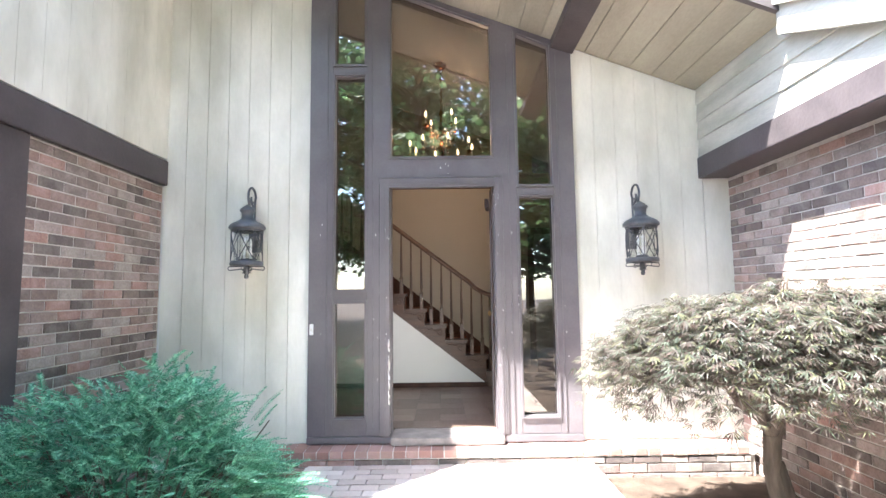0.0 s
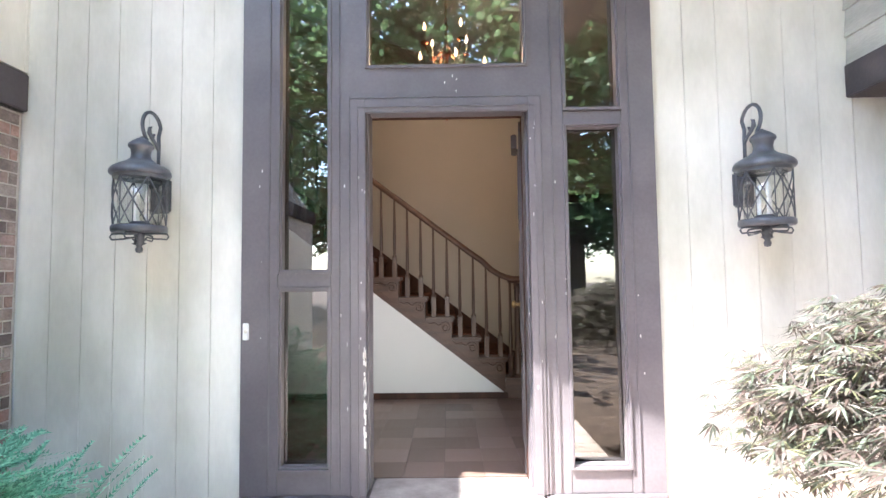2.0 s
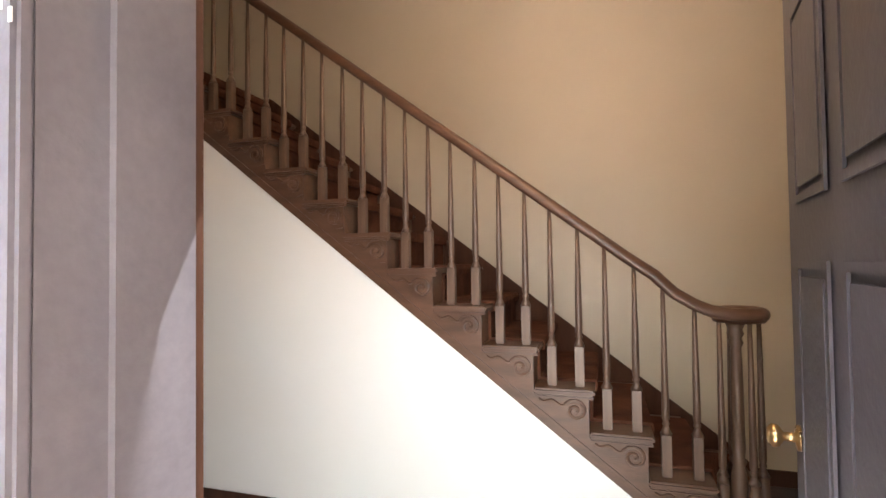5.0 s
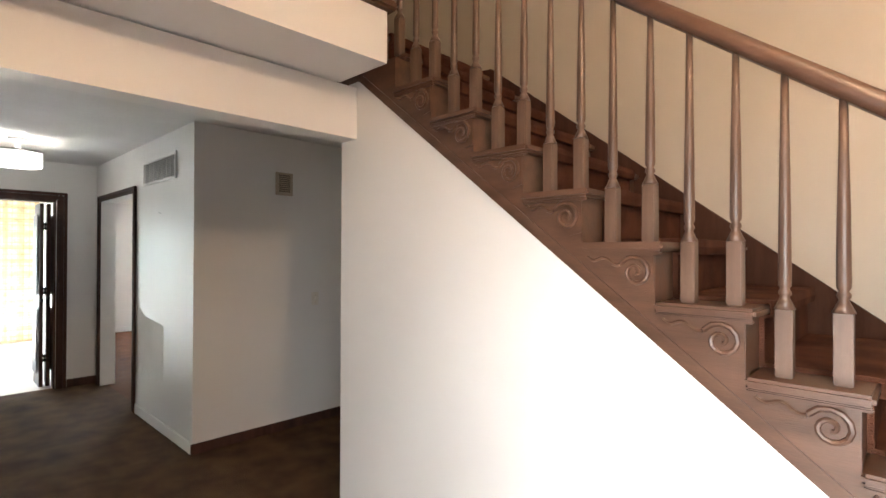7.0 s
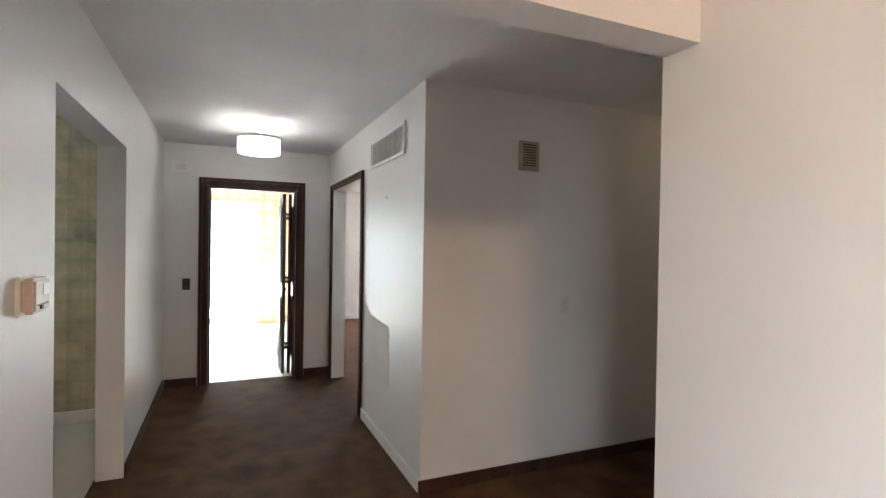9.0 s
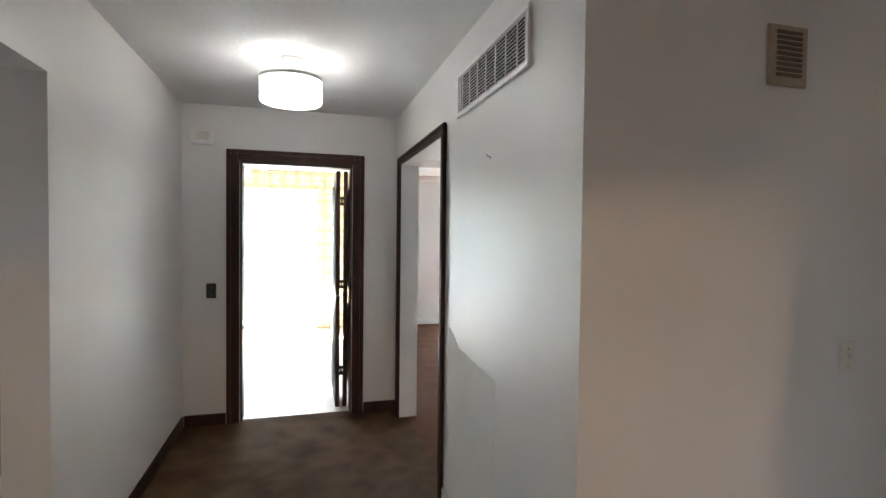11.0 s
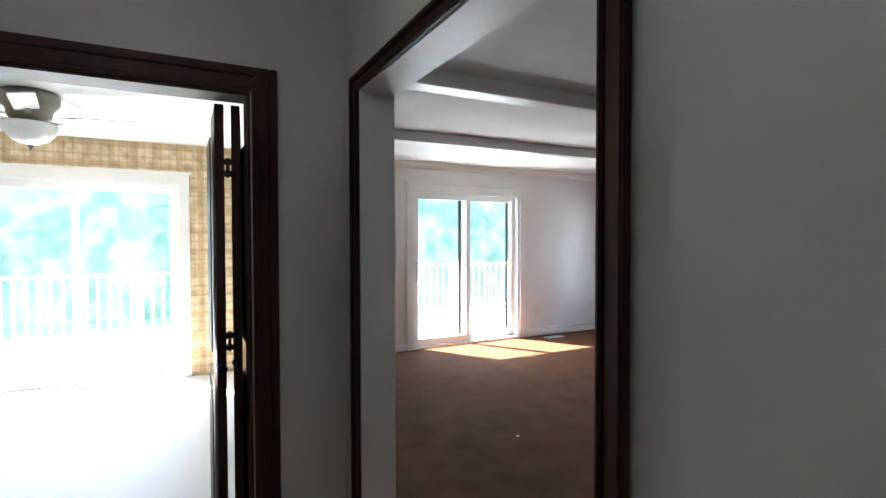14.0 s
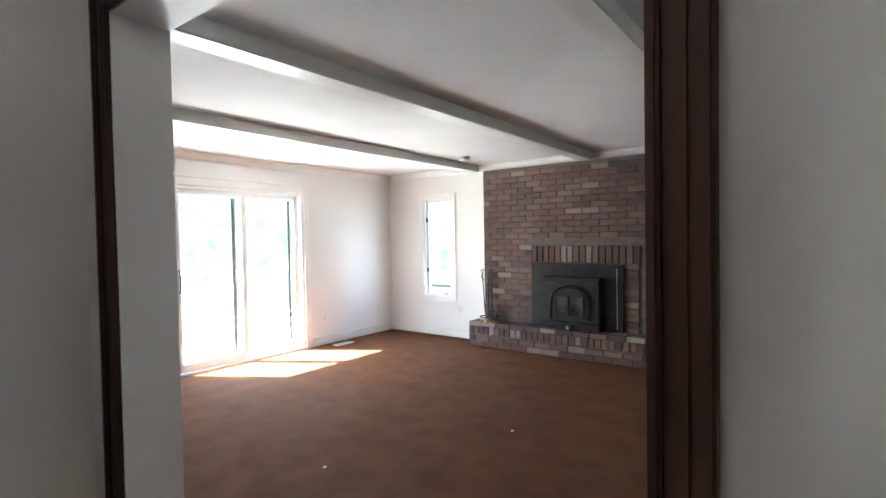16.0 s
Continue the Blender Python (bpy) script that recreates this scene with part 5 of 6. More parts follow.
part("damper_knob", lathe(bmesh.new(), [(0.0, 0.0), (0.012, 0.0), (0.012, 0.03), (0.03, 0.035), (0.03, 0.05), (0.0, 0.055)], 14, (-0.02, 6.995, 0.035), "y"), material("steel_knob", [(0.45, 0.45, 0.44), (0.6, 0.6, 0.58)], 0.3, metal=0.9), stove, smooth=True)

tools = thing("fireplace_tools", "wrought-iron fireplace tool stand on the hearth", "fireplace tools", at=(-9.10, 7.05, HZ))
part("base", lathe(bmesh.new(), [(0.0, 0.0), (0.12, 0.0), (0.12, 0.018), (0.09, 0.026), (0.02, 0.034), (0.0, 0.034)], 20), BRASS, tools, smooth=True)
part("base_ring", tube(bmesh.new(), ring_points((0, 0), 0.12, 16, 0.06), 0.007, 6, True), BLACK_IRON, tools, smooth=True)
part("pole", tube(bmesh.new(), [(0, 0, 0.03), (0, 0, 0.66)], 0.008, 8), BLACK_IRON, tools)
part("cross_arm", tube(bmesh.new(), [(-0.08, 0, 0.55), (0, 0, 0.57), (0.08, 0, 0.55)], 0.007, 6), BLACK_IRON, tools)
for i, (dx, dy, lean) in enumerate(((-0.075, -0.02, 0.03), (0.075, -0.02, -0.02), (0.0, 0.06, 0.02))):
    part(("poker", "shovel", "brush")[i], tube(bmesh.new(), [(dx, dy, 0.65), (dx * 1.2, dy, 0.60), (dx, dy, 0.55), (dx + lean, dy, 0.10)], [0.006, 0.012, 0.006, 0.007], 6), BLACK_IRON, tools)
    part("curl", tube(bmesh.new(), [(dx + 0.022 * math.cos(a), dy, 0.67 + 0.022 * math.sin(a)) for a in [2 * math.pi * j / 10 for j in range(9)]], 0.005, 6), BLACK_IRON, tools)
part("shovel_blade", boxes((0.02, 0.09, -0.03, -0.02, 0.06, 0.16), bevel=0.003), BLACK_IRON, tools)

# ---- breakfast room ----
fan = thing("ceiling_fan", "ceiling fan with pale blades and a white glass bowl", "ceiling fan", at=(-9.35, 0.33, 0))
NICKEL = material("pewter_metal", [(0.18, 0.16, 0.14), (0.30, 0.27, 0.24)], 0.35, metal=0.8)
part("motor", lathe(bmesh.new(), [(0.0, 2.439), (0.15, 2.439), (0.17, 2.42), (0.165, 2.36), (0.13, 2.32), (0.12, 2.27), (0.09, 2.24), (0.0, 2.235)], 28), NICKEL, fan, smooth=True)
part("bowl", lathe(bmesh.new(), [(0.0, 2.09), (0.04, 2.095), (0.10, 2.12), (0.145, 2.17), (0.155, 2.215), (0.15, 2.233), (0.0, 2.234)], 28), material("white_bowl_glass", [(0.78, 0.78, 0.76), (0.84, 0.84, 0.82)], 0.25), fan, smooth=True)
part("finial", lathe(bmesh.new(), [(0.0, 2.055), (0.01, 2.06), (0.012, 2.075), (0.022, 2.088), (0.0, 2.0895)], 12), NICKEL, fan, smooth=True)
for i in range(5):
    a = 0.15 + 2 * math.pi * i / 5
    b = part("blade", boxes((0.22, 0.66, -0.065, 0.065, -0.004, 0.004), bevel=0.003), material("whitewashed_blade", [(0.46, 0.46, 0.50), (0.56, 0.56, 0.60)], 0.45) if i == 0 else bpy.data.materials["whitewashed_blade"], fan)
    b.matrix_basis = pose(0, 0, 2.285, 0, 0, math.degrees(a)) @ pose(0, 0, 0, 11, 0, 0)
    arm = part("blade_arm", boxes((0.11, 0.26, -0.018, 0.018, -0.010, -0.0045), bevel=0.002), NICKEL, fan)
    arm.matrix_basis = b.matrix_basis.copy()
register = thing("floor_register", "pale metal floor register by the sliding door", "floor register", at=(-10.80, 1.05, 0.001))
part("frame", boxes((-0.06, 0.06, -0.15, 0.15, 0.0, 0.005), bevel=0.002), VINYL, register)
for i in range(11):
    part("slat", boxes((-0.045, 0.045, -0.135 + i * 0.026, -0.121 + i * 0.026, 0.0052, 0.007)), NICKEL, register)
register_2 = copy_thing(register, pose(-10.86, 6.05, 0.001))
tagged(register_2, "brown-shaded metal floor register in the carpet")

# ---- deck ----
deck = setting("deck", boxes((-14.15, WX - 0.165, -5, 10, -0.6, -0.141)), MORTAR, "pale timber deck behind the house", "deck")
DECK = material("pale_deck_paint", [(0.58, 0.57, 0.54), (0.70, 0.69, 0.66)], 0.7, scale=4, fine=40, bump=0.2, stretch=(4, 0.5, 1), vary="object", spread=0.06)
board = finish("deck_board", boxes((-0.069, 0.069, -5, 10, -0.14, -0.11), bevel=0.003), DECK)
for i in range(20):
    b = new("plank", board)
    b.parent = deck
    b.location = (WX - 0.24 - i * 0.1445, 0, 0)
rail = thing("deck_railing", "white painted deck railing with square balusters", "railing", at=(-14.0, 0, -0.11))
part("top_rail", boxes((-0.06, 0.06, -4.9, 9.9, 1.0, 1.04), bevel=0.005), VINYL, rail)
part("bottom_rail", boxes((-0.03, 0.03, -4.9, 9.9, 0.12, 0.18), bevel=0.004), VINYL, rail)
bar, post = finish("bar", boxes((-0.019, 0.019, -0.019, 0.019, 0.18, 1.0)), VINYL), finish("post", boxes((-0.05, 0.05, -0.05, 0.05, 0.0, 1.12), bevel=0.006), VINYL)
for i in range(105):
    b = new("baluster", bar)
    b.parent, b.location = rail, (0, -4.8 + i * 0.14, 0)
for i in range(9):
    b = new("post", post)
    b.parent, b.location = rail, (0.0, -4.87 + i * 1.83, 0)


# ---- plants ----
def leaf_material(name, colours, rough=0.55):
    m = material(name, colours, rough, scale=3, fine=30, bump=0.05, vary="island", spread=0.3)
    nodes, link = m.node_tree.nodes, m.node_tree.links.new
    shade, through_light, mix = nodes["Principled BSDF"], nodes.new("ShaderNodeBsdfTranslucent"), nodes.new("ShaderNodeMixShader")
    link(shade.inputs["Base Color"].links[0].from_socket, through_light.inputs["Color"])
    mix.inputs[0].default_value = 0.5
    link(shade.outputs[0], mix.inputs[1])
    link(through_light.outputs[0], mix.inputs[2])
    link(mix.outputs[0], nodes["Material Output"].inputs[0])
    return m


YEW = leaf_material("yew_needles", [(0.07, 0.25, 0.155), (0.20, 0.48, 0.32), (0.13, 0.37, 0.235), (0.32, 0.60, 0.43)])
MAPLE = leaf_material("laceleaf_maple", [(0.10, 0.088, 0.075), (0.13, 0.112, 0.10), (0.08, 0.11, 0.075), (0.13, 0.092, 0.085), (0.07, 0.05, 0.045), (0.11, 0.14, 0.11), (0.20, 0.19, 0.175), (0.12, 0.13, 0.068)])
LEAVES = leaf_material("broad_leaves", [(0.07, 0.14, 0.06), (0.13, 0.22, 0.10), (0.09, 0.18, 0.08), (0.15, 0.24, 0.13)])
BARK = material("grey_brown_bark", [(0.055, 0.043, 0.035), (0.12, 0.098, 0.08)], 0.9, scale=9, fine=60, bump=0.8, stretch=(2, 2, 0.5))


def from_lists(name, verts, faces, coat):
    me = bpy.data.meshes.new(name)
    me.from_pydata(verts, [], faces)
    me.materials.append(coat)
    return me


def spray(verts, faces, base, way, length, rng, needle=0.03, pairs=11):
    """A flat yew spray: a stem with needles to both sides."""
    way = way.normalized()
    side = way.cross(Vector((rng.uniform(-0.5, 0.5), rng.uniform(-0.5, 0.5), 1))).normalized()
    droop = Vector((0, 0, -0.25 * length))
    for i in range(pairs):
        u = (i + 0.5) / pairs
        p = base + way * length * u + droop * u * u
        n = needle * (1 - 0.55 * u)
        for s in (1, -1):
            k = len(verts)
            tip = p + (side * s + way * 0.75).normalized() * n
            verts.extend([p - way * 0.006, p + way * 0.006, tip])
            faces.append((k, k + 1, k + 2))
    k = len(verts)
    end = base + way * length + droop
    verts.extend([base - side * 0.002, base + side * 0.002, end])
    faces.append((k, k + 1, k + 2))


def yew(at, rx, ry, top):
    rng = random.Random(11)
    b = thing("yew_bush", "dense spreading green yew bush with feathery tips", "bush", at=at)
    verts, faces = [], []
    for i in range(4000):
        u, v = rng.uniform(0, 2 * math.pi), rng.random() ** 0.6 * math.pi / 2
        d = Vector((math.cos(u) * math.sin(v), math.sin(u) * math.sin(v), math.cos(v)))
        bulge = 0.86 + 0.22 * noise.noise(d * 2.3 + Vector((4, 1, 0))) + 0.10 * noise.noise(d * 6.1)
        depth = bulge * (1 - 0.42 * rng.random() ** 2)
        p = Vector((d.x * rx * depth, d.y * ry * depth, 0.08 + d.z * top * depth))
        out = Vector((d.x, d.y, 0.12 + 0.22 * d.z + rng.uniform(-0.2, 0.2))) + Vector((rng.uniform(-0.6, 0.6), rng.uniform(-0.6, 0.6), 0))
        spray(verts, faces, p, out, rng.uniform(0.12, 0.22), rng, 0.036)
    for i in range(26):
        u = rng.uniform(0, 2 * math.pi)
        r = rng.uniform(0.2, 0.85)
        p = Vector((math.cos(u) * rx * r, math.sin(u) * ry * r, top * 0.86 * math.sqrt(max(0.05, 1 - r * r))))
        spray(verts, faces, p, Vector((math.cos(u) * 0.6, math.sin(u) * 0.6, 0.8)), rng.uniform(0.2, 0.32), rng, 0.026, 16)
    crown = new("crown", from_lists("yew_crown", verts, faces, YEW))
    crown.parent = b
    for i in range(26):
        u, r = rng.uniform(0, 2 * math.pi), rng.uniform(0.3, 0.75)
        e = Vector((math.cos(u) * rx * r, math.sin(u) * ry * r, top * rng.uniform(0.35, 0.75)))
        part("stem", tube(bmesh.new(), [Vector((e.x * 0.1, e.y * 0.1, -0.02)), Vector((e.x * 0.5, e.y * 0.5, e.z * 0.35)), e], [0.016, 0.010, 0.004], 5), BARK, b)
    return b


yew((-1.70, -1.40, GROUND - 0.02), 1.0, 0.98, 0.99)


def maple(at):
    rng = random.Random(21)
    b = thing("laceleaf_maple_tree", "low laceleaf maple with pale tan-green weeping leaves and crooked limbs", "tree", at=at)
    trunk = [(0.0, 0.0, -0.03), (0.015, 0.0, 0.22), (-0.03, 0.01, 0.45), (-0.02, 0.0, 0.66), (0.02, 0.0, 0.76)]
    bm = tube(bmesh.new(), trunk, [0.062, 0.048, 0.043, 0.046, 0.042], 10)
    tube(bm, [(0.09, -0.05, -0.03), (0.05, -0.03, 0.25), (0.0, 0.0, 0.5)], [0.04, 0.035, 0.03], 8)
    part("trunk", bm, BARK, b, smooth=True)
    tips = []
    for i in range(17):
        a = 2 * math.pi * i / 17 + rng.uniform(-0.2, 0.2)
        reach = rng.uniform(0.45, 0.95)
        pts, p = [], Vector((0.02 if i % 2 else -0.02, 0, 0.64 + 0.10 * rng.random()))
        for s in range(8):
            u = s / 7
            wig = Vector((rng.uniform(-0.05, 0.05), rng.uniform(-0.05, 0.05), rng.uniform(-0.04, 0.04))) if 0 < s < 7 else Vector()
            pts.append(p + Vector((math.cos(a) * reach * u + 0.06 * u, math.sin(a) * reach * 0.62 * u, 0.42 * math.sin(math.pi * 0.62 * u) * rng.uniform(0.75, 1.1))) + wig)
        part("limb", tube(bmesh.new(), pts, [0.034 - 0.0036 * s for s in range(8)], 7), BARK, b, smooth=True)
        tips.append(pts)
    verts, faces, twigs = [], [], bmesh.new()
    rx, ry = 0.96, 0.60
    for i in range(1250):
        u, r = rng.uniform(0, 2 * math.pi), math.sqrt(rng.random())
        r = 0.12 + 0.92 * r
        top = 1.02 + 0.47 * math.sqrt(max(0.0, 1 - min(1, r) ** 2)) * (0.86 + 0.3 * noise.noise(Vector((math.cos(u) * r * 2.2, math.sin(u) * r * 2.2, 3))))
        z = top - 0.02 - rng.random() ** 1.3 * (0.12 + 0.03 * r)
        c = Vector((math.cos(u) * rx * r + 0.10, math.sin(u) * ry * r, z))
        if c.x > 0.60:
            continue
        root = c + Vector((-math.cos(u) * 0.10, -math.sin(u) * 0.10, rng.uniform(0.0, 0.07)))
        if i % 3 == 0:
            tube(twigs, [root * 0.85 + Vector((0, 0, 0.12)), root, c], [0.005, 0.004, 0.002], 4)
        for j in range(10):
            p = c + Vector((rng.uniform(-0.17, 0.17), rng.uniform(-0.15, 0.15), rng.uniform(-0.06, 0.06)))
            heading = Vector((math.cos(u) + rng.uniform(-1.3, 1.3), math.sin(u) + rng.uniform(-1.3, 1.3), 0.15 - 0.7 * rng.random())).normalized()
            side = heading.cross(Vector((rng.uniform(-0.4, 0.4), rng.uniform(-0.4, 0.4), 1))).normalized()
            size = rng.uniform(0.06, 0.115)
            k0 = len(verts)
            for f in (-0.95, -0.5, -0.17, 0.17, 0.5, 0.95):
                way = (heading * math.cos(f) + side * math.sin(f)).normalized()
                across = way.cross(heading.cross(side)).normalized() * 0.0038
                ln = size * (1 - 0.35 * abs(f)) * rng.uniform(0.7, 1.15)
                k = len(verts)
                mid = p + way * ln * 0.45
                verts.extend([p, mid + across, p + way * ln + Vector((0, 0, -0.012)), mid - across])
                faces.append((k, k + 1, k + 2, k + 3))
    crown = new("crown", from_lists("maple_crown", verts, faces, MAPLE))
    crown.parent = b
    part("twigs", twigs, BARK, b)["kind"] = "stuff"
    return b


maple((1.775, -1.40, GROUND - 0.02))


def tall_tree(name, label, at, height, seed, group, coat):
    rng = random.Random(seed)
    b = thing(name, label, "tree", group, at)
    trunk = [(rng.uniform(-0.15, 0.15) * u, rng.uniform(-0.15, 0.15) * u, height * 0.8 * u - 0.05) for u in (0, 0.25, 0.5, 0.75, 1)]
    bm = tube(bmesh.new(), trunk, [0.24, 0.2, 0.15, 0.1, 0.05], 9)
    verts, faces = [], []
    for i in range(58):
        a, u = rng.uniform(0, 2 * math.pi), rng.uniform(0.16, 0.95)
        reach = height * 0.30 * (0.5 + math.sin(math.pi * min(1, u + 0.1))) * rng.uniform(0.7, 1.1)
        root = Vector((0, 0, height * 0.75 * u))
        end = root + Vector((math.cos(a) * reach, math.sin(a) * reach, height * rng.uniform(0.02, 0.16)))
        tube(bm, [root, (root + end) / 2 + Vector((0, 0, 0.2)), end], [0.07, 0.04, 0.012], 5)
        for j in range(13):
            c = root + (end - root) * rng.uniform(0.3, 1.08) + Vector((rng.gauss(0, 0.35), rng.gauss(0, 0.35), rng.gauss(0, 0.28)))
            for q in range(18):
                p = c + Vector((rng.gauss(0, 0.22), rng.gauss(0, 0.22), rng.gauss(0, 0.14)))
                w = Vector((rng.uniform(-1, 1), rng.uniform(-1, 1), rng.uniform(-0.8, 0.2))).normalized() * rng.uniform(0.15, 0.28)
                s = w.cross(Vector((rng.uniform(-1, 1), rng.uniform(-1, 1), 1))).normalized() * w.length * 0.42
                k = len(verts)
                verts.extend([p, p + w * 0.5 + s, p + w, p + w * 0.5 - s])
                faces.append((k, k + 1, k + 2, k + 3))
    part("trunk", bm, BARK, b, smooth=True)
    crown = new("crown", from_lists("tree_crown", verts, faces, coat))
    crown.parent = b
    return b


oak = tall_tree("broadleaf_tree", "leafy green tree across from the house", (-5.5, -15, GROUND), 14.5, 3, "trees before the house", LEAVES)
oak_2 = tall_tree("broadleaf_tree", "leafy green tree across from the house", (1.5, -18, GROUND), 16.5, 8, "trees before the house", LEAVES)
# copies for the reflections, with unseen ones added to block low sky light
for src, x, y, turn in ((oak, 3.8, -12.0, 20), (oak_2, 9.0, -11.0, 220), (oak, 7.0, -15.5, 70), (oak_2, -11.5, -17.5, 150), (oak, 12.5, -20, 210), (oak_2, -2.0, -24, 290), (oak, -0.8, -13.0, 130), (oak_2, 7.5, -8.0, 30), (oak, 11.0, -6.0, 100), (oak_2, 14.5, -12.5, 190), (oak, 13.0, -1.5, 260), (oak, -9.0, -21.0, 75), (oak_2, -15.5, -23.0, 310), (oak, 4.5, -21.5, 165), (oak_2, 18.0, -5.0, 20), (oak, -19.0, -19.0, 215)):
    copy_thing(src, pose(x, y, GROUND, 0, 0, turn))
# far woods behind the house: a backdrop that glows, haze put in its colour
def far_woods():
    m = material("glowing_far_woods", [(0.30, 0.58, 0.50), (0.92, 1.0, 0.98)], 0.9, scale=2.6, fine=24.0, bump=0, tone_range=0.5, low=0.38, high=0.62)
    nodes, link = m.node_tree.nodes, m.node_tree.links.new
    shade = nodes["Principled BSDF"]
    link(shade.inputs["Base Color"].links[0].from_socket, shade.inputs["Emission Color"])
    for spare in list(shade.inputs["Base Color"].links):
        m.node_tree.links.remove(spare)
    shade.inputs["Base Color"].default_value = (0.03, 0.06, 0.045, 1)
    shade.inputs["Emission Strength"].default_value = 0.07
    rng = random.Random(5)
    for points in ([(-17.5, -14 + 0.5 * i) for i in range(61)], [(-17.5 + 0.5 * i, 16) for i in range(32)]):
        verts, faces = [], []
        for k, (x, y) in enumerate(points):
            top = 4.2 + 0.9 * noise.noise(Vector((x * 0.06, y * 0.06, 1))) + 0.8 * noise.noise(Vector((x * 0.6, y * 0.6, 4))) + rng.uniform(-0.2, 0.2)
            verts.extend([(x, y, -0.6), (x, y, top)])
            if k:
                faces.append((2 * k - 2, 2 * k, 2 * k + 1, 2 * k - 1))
        tagged(new("backdrop", from_lists("backdrop", verts, faces, m)), "pale glowing backdrop of leafy woods behind the deck", "backdrop", kind="structure")


far_woods()


# ---- pieces: boards, bricks, pavers, tiles ----
BRICK_MESH = {}


def brick_mesh(ln, h, d, coat, key=0):
    """A brick with chamfered, slightly uneven edges; shared between alike bricks. Local: length x, depth -y, height z."""
    name = (round(ln, 3), round(h, 3), round(d, 3), coat.name, key)
    if name not in BRICK_MESH:
        rng = random.Random(hash((name[0], name[1], key)) % 1000)
        c = 0.004
        bm = bmesh.new()
        back = [bm.verts.new((x, 0, z)) for x, z in ((0, 0), (ln, 0), (ln, h), (0, h))]
        rim = [bm.verts.new((x, -d + c, z)) for x, z in ((0, 0), (ln, 0), (ln, h), (0, h))]
        face = [bm.verts.new((x + rng.uniform(-0.0015, 0.0015), -d + rng.uniform(-0.001, 0.0015), z + rng.uniform(-0.0012, 0.0012))) for x, z in ((c, c), (ln - c, c), (ln - c, h - c), (c, h - c))]
        bm.faces.new(face)
        for i in range(4):
            j = (i + 1) % 4
            bm.faces.new((back[i], back[j], rim[j], rim[i]))
            bm.faces.new((rim[i], rim[j], face[j], face[i]))
        BRICK_MESH[name] = finish("brick", bm, coat)
    return BRICK_MESH[name]


def brick_field(parent, m, length, height, coat, far, near_to, skip=None, size=(0.206, 0.065), joint=0.009, depth=0.008, name="brick"):
    """Running bond over a face: m carries local x along the face, -y out of it, z up. Bricks up to near_to are parts; the rest is one part of its own."""
    ln, h = size
    rng = random.Random(7)
    verts, faces = [], []
    for r in range(int((height + joint) / (h + joint) + 0.3)):
        z = r * (h + joint)
        hh = min(h, height - z)
        if hh < 0.02:
            break
        x = -(ln + joint) / 2 if r % 2 else 0.0
        while x < length:
            a, b = max(x, 0), min(x + ln, length)
            x += ln + joint
            if b - a < 0.03 or (skip and skip(a, b, z, z + hh)):
                continue
            if b <= near_to:
                ob = new(name, brick_mesh(b - a, hh, depth, coat, rng.randrange(3)))
                ob.parent = parent
                ob.matrix_basis = m @ pose(a, rng.uniform(-0.0025, 0.002), z)
            else:
                k = len(verts)
                o = rng.uniform(-0.0025, 0.002)
                for yy in (0.0, -depth + o):
                    verts.extend([m @ Vector(q) for q in ((a, yy, z), (b, yy, z), (b, yy, z + hh), (a, yy, z + hh))])
                faces.extend([(k + 4, k + 5, k + 6, k + 7)] + [(k + i, k + (i + 1) % 4, k + 4 + (i + 1) % 4, k + 4 + i) for i in range(4)])
    if verts:
        rest = new("brick_rest", from_lists("brick_rest", verts, faces, far))
        rest.parent = parent
        rest["kind"] = "stuff"


# left brick: runs from the inner corner towards the street
brick_field(wall_left, pose(-2.4052, -1.395, GROUND + 0.0, 0, 0, 90), 1.394, 2.345, BRICK, BRICK_FAR, 9, size=(0.198, 0.058))
# right brick
brick_field(wall_right, pose(2.4252, -0.0, GROUND + 0.0, 0, 0, -90), 2.6, 2.36, BRICK, BRICK_FAR, 2.2, size=(0.198, 0.058))

# vertical boards on the front wall
for x0, x1 in ((-2.379, -1.142), (1.102, 2.20)):
    n = round((x1 - x0) / 0.19)
    w = (x1 - x0) / n
    for i in range(n):
        a, b = x0 + i * w + 0.0016, x0 + (i + 1) * w - 0.0016
        part("board", prism(bmesh.new(), [(a, -0.05), (b, -0.05), (b, roof(b) - 0.001), (a, roof(a) - 0.001)], "y", 0.003, 0.0195), SIDING, wall_front)
part("board", prism(bmesh.new(), [(2.204, -0.05), (2.424, -0.05), (2.424, 2.088), (2.204, 2.088)], "y", 0.003, 0.0195), SIDING, wall_front)
part("corner_bead", boxes((-2.378, -2.36, -0.02, 0.0025, 2.302, 4.5)), SIDING, wall_front)
# boards of the left upper wall
for i in range(24):
    y1 = -0.022 - i * 0.19
    top = 4.48 if y1 > -1.56 else 2.302 + max(0.03, 0.578 - 0.45 * (-y1 - 1.7))
    part("board", boxes((-2.3795, -2.362, y1 - 0.187, y1, 2.302, top)), SIDING, wall_left)
# lap boards of the right upper wall
for i in range(7):
    z = 2.272 + i * 0.155
    part("lap_board", prism(bmesh.new(), [(2.199, z), (2.172, z), (2.186, z + 0.162), (2.199, z + 0.162)], "y", -2.6, -0.002), SIDING_GREY, wall_right)

# step: rowlock edge and riser
rng = random.Random(3)
for i in range(43):
    ob = new("brick", brick_mesh(0.09, 0.055, 0.235, LEDGE, i % 3))
    ob.parent, ob.matrix_basis = step, pose(-1.9 + i * 0.0985, 0.018, -0.119 + rng.uniform(-0.002, 0.002))
brick_field(step, pose(-1.9, -0.1902, -0.40), 4.24, 0.265, BRICK, BRICK_FAR, 9, depth=0.018)

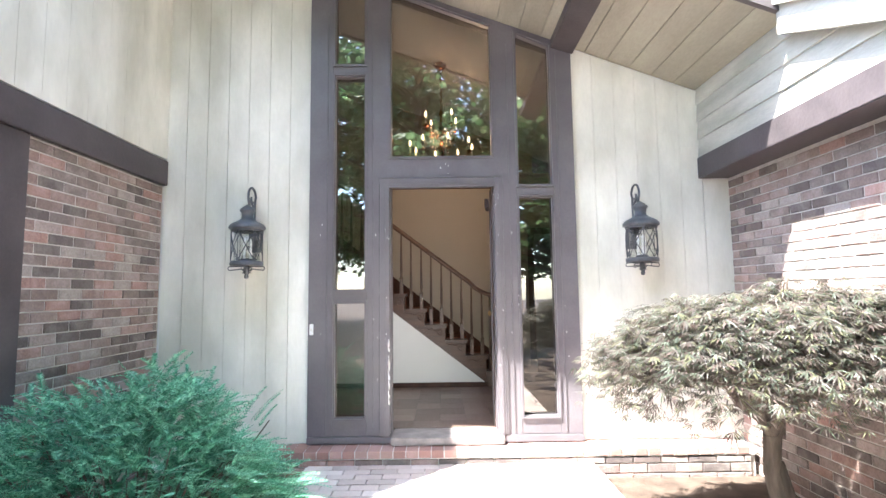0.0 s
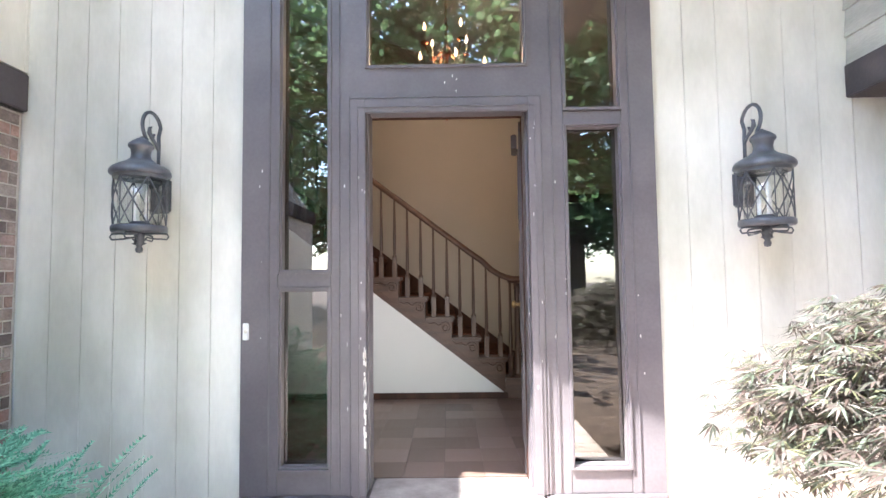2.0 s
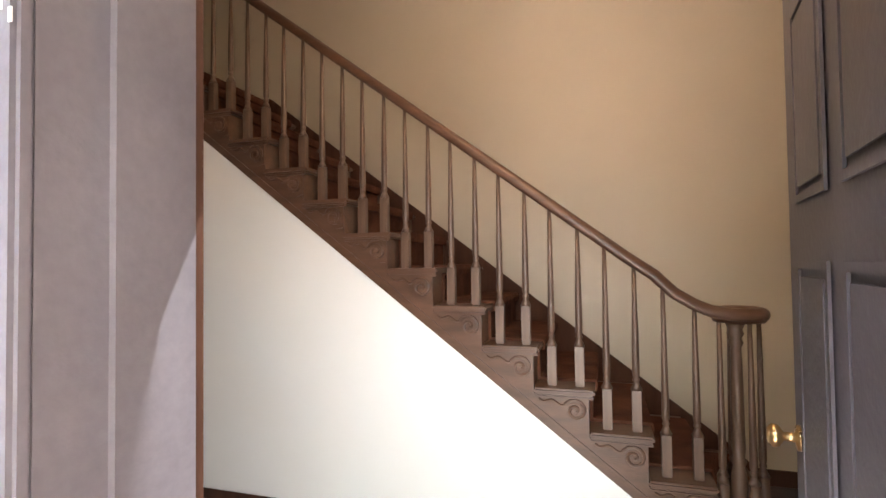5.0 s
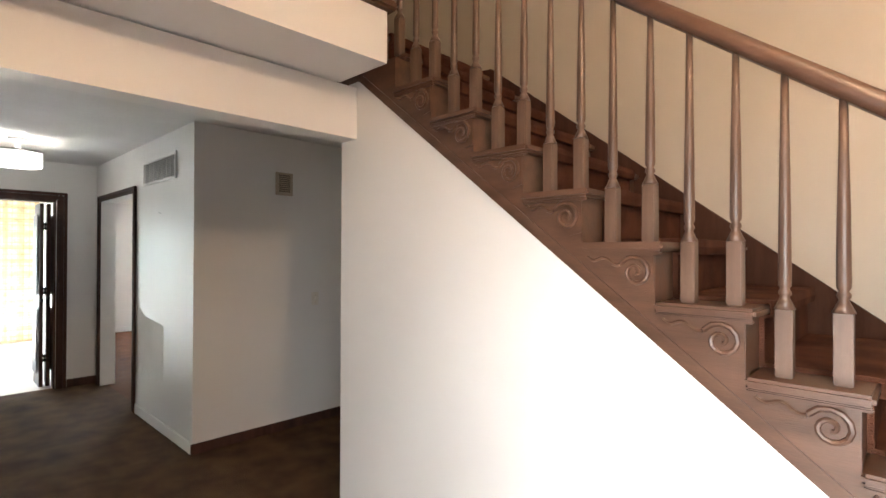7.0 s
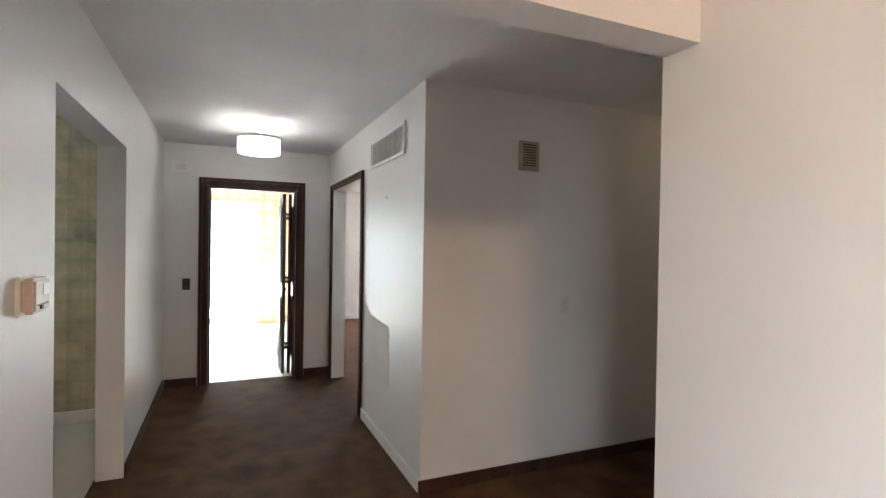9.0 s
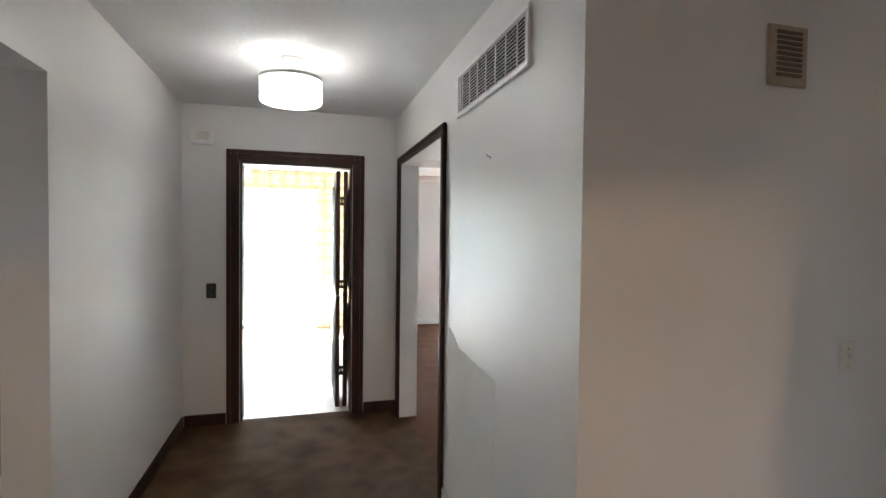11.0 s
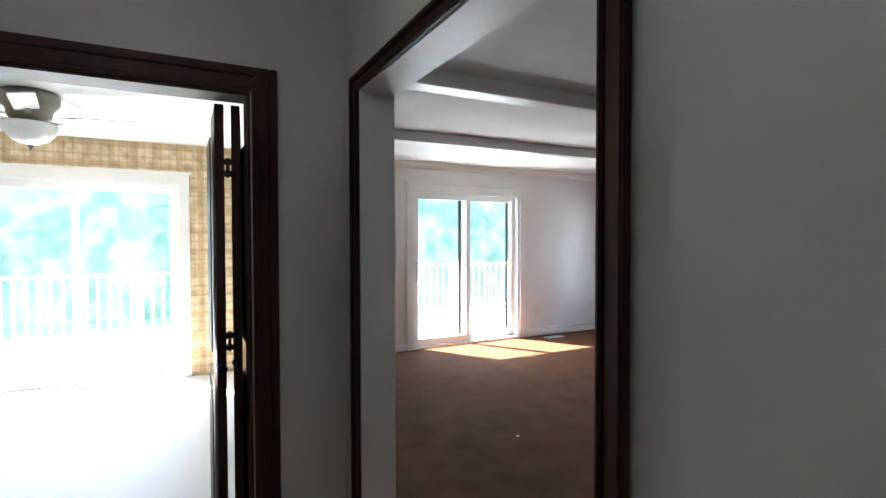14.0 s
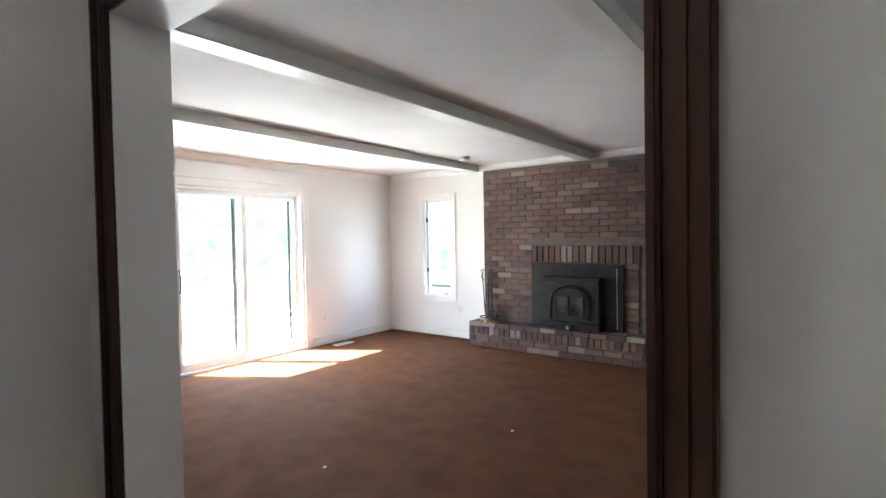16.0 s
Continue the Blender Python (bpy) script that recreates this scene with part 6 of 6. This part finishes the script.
# walk of pavers in basket pairs
rng = random.Random(4)
verts, faces = [], []
L, W = 0.195, 0.0925
paver_flat = finish("paver", boxes((0.002, L, 0.002, W, -0.02, 0.0), bevel=0.0), PAVER)
for r in range(48):
    y = -0.215 - (r + 1) * (W + 0.006)
    x = -1.08 - (0.1 if r % 2 else 0.0)
    while x < 1.10:
        a, b = max(x, -1.09), min(x + L, 1.11)
        x += L + 0.006
        z = WALK + rng.uniform(-0.002, 0.002)
        if r < 24 and b - a > L - 0.003:
            ob = new("paver", paver_flat)
            ob.parent, ob.location = walk_way, (a, y, z)
        elif b - a > 0.03:
            k = len(verts)
            for zz in (z - 0.02, z):
                verts.extend([(a, y, zz), (b, y, zz), (b, y + W, zz), (a, y + W, zz)])
            faces.extend([(k + 4, k + 5, k + 6, k + 7)] + [(k + i, k + (i + 1) % 4, k + 4 + (i + 1) % 4, k + 4 + i) for i in range(4)])
rest = new("paver_rest", from_lists("paver_rest", verts, faces, PAVER_FAR))
rest.parent = walk_way
rest["kind"] = "stuff"

# parquet tiles of the foyer, each turned a quarter from the next
T = 0.235
tile = finish("parquet_tile", boxes((-T / 2 + 0.001, T / 2 - 0.001, -T / 2 + 0.001, T / 2 - 0.001, -0.0055, 0.0)), PARQUET)
for i in range(21):
    for j in range(8):
        x, y = -2.53 + i * T, 0.325 + j * T
        if x + T / 2 < 2.4:
            ob = new("tile", tile)
            ob.parent, ob.matrix_basis = floor_foyer, pose(x, y, 0.0, 0, 0, 90 * ((i + j) % 2))

# fireplace: brick face, soldier course and raised hearth
face = setting("fireplace_wall", boxes((-9.235, -4.48, 7.18, 7.249, 0.0, 2.355)), MORTAR_DARK, "brick chimney breast of mixed red and dark brick", "wall")
FX = -9.235


def opening(a, b, z0, z1):
    x0, x1 = a + FX, b + FX
    return x1 > -8.58 and x0 < -7.14 and z1 > 0.0 and z0 < 1.345 and x1 > -8.50


brick_field(face, pose(FX, 7.1798, 0.02), 4.75, 2.33, BRICK_HEARTH, BRICK_HEARTH_FAR, 2.25, opening)
for i in range(17):
    ob = new("brick", brick_mesh(0.066, 0.20, 0.02, BRICK_HEARTH, i % 3))
    ob.parent, ob.matrix_basis = face, pose(-8.505 + i * 0.0795, 7.1798, 1.125)
for r in range(15):
    ob = new("brick", brick_mesh(0.19, 0.062, 0.02, BRICK_HEARTH, r % 3))
    ob.parent, ob.matrix_basis = face, pose(-7.372, 7.1798, 0.02 + r * 0.074)
for k in range(18):
    start = -0.1075 if k % 2 else 0.0
    room = -8.515 - FX
    last = start + 0.215 * math.floor((room + 0.015 - start - 0.206) / 0.215) + 0.206
    if room - last - 0.009 > 0.03:
        ob = new("brick", brick_mesh(room - last - 0.009, 0.065, 0.008, BRICK_HEARTH, k % 3))
        ob.parent, ob.matrix_basis = face, pose(FX + last + 0.009, 7.1798, 0.02 + k * 0.074)
hearth = setting("hearth", boxes((-9.33, -4.9, 6.93, 7.178, 0.0, HZ - 0.055)), MORTAR_DARK, "raised brick hearth", "hearth")
brick_field(hearth, pose(-9.3302, 6.9298, 0.006), 4.43, 0.14, BRICK_HEARTH, BRICK_HEARTH_FAR, 2.6, depth=0.018)
for i in range(56):
    ob = new("brick", brick_mesh(0.066, 0.098, 0.018, BRICK_HEARTH, i % 3))
    ob.parent, ob.matrix_basis = hearth, pose(-9.3302 + i * 0.0785, 6.9298, 0.168)
for i in range(22):
    for j in range(3):
        ob = new("brick", brick_mesh(0.2, 0.054, 0.078, BRICK_HEARTH, (i + j) % 3))
        ob.parent, ob.matrix_basis = hearth, pose(-9.335 + i * 0.208, 6.998 + j * 0.0845, HZ - 0.0545)
side = pose(-9.3302, 7.176, 0.006, 0, 0, -90)
brick_field(hearth, side, 0.245, 0.26, BRICK_HEARTH, BRICK_HEARTH_FAR, 9, depth=0.012)
setting("trim_mantel", boxes((-9.245, -4.48, 7.165, 7.249, 2.357, HALL - 0.087), bevel=0.004), WHITE_TRIM, "white board above the brick", "trim")
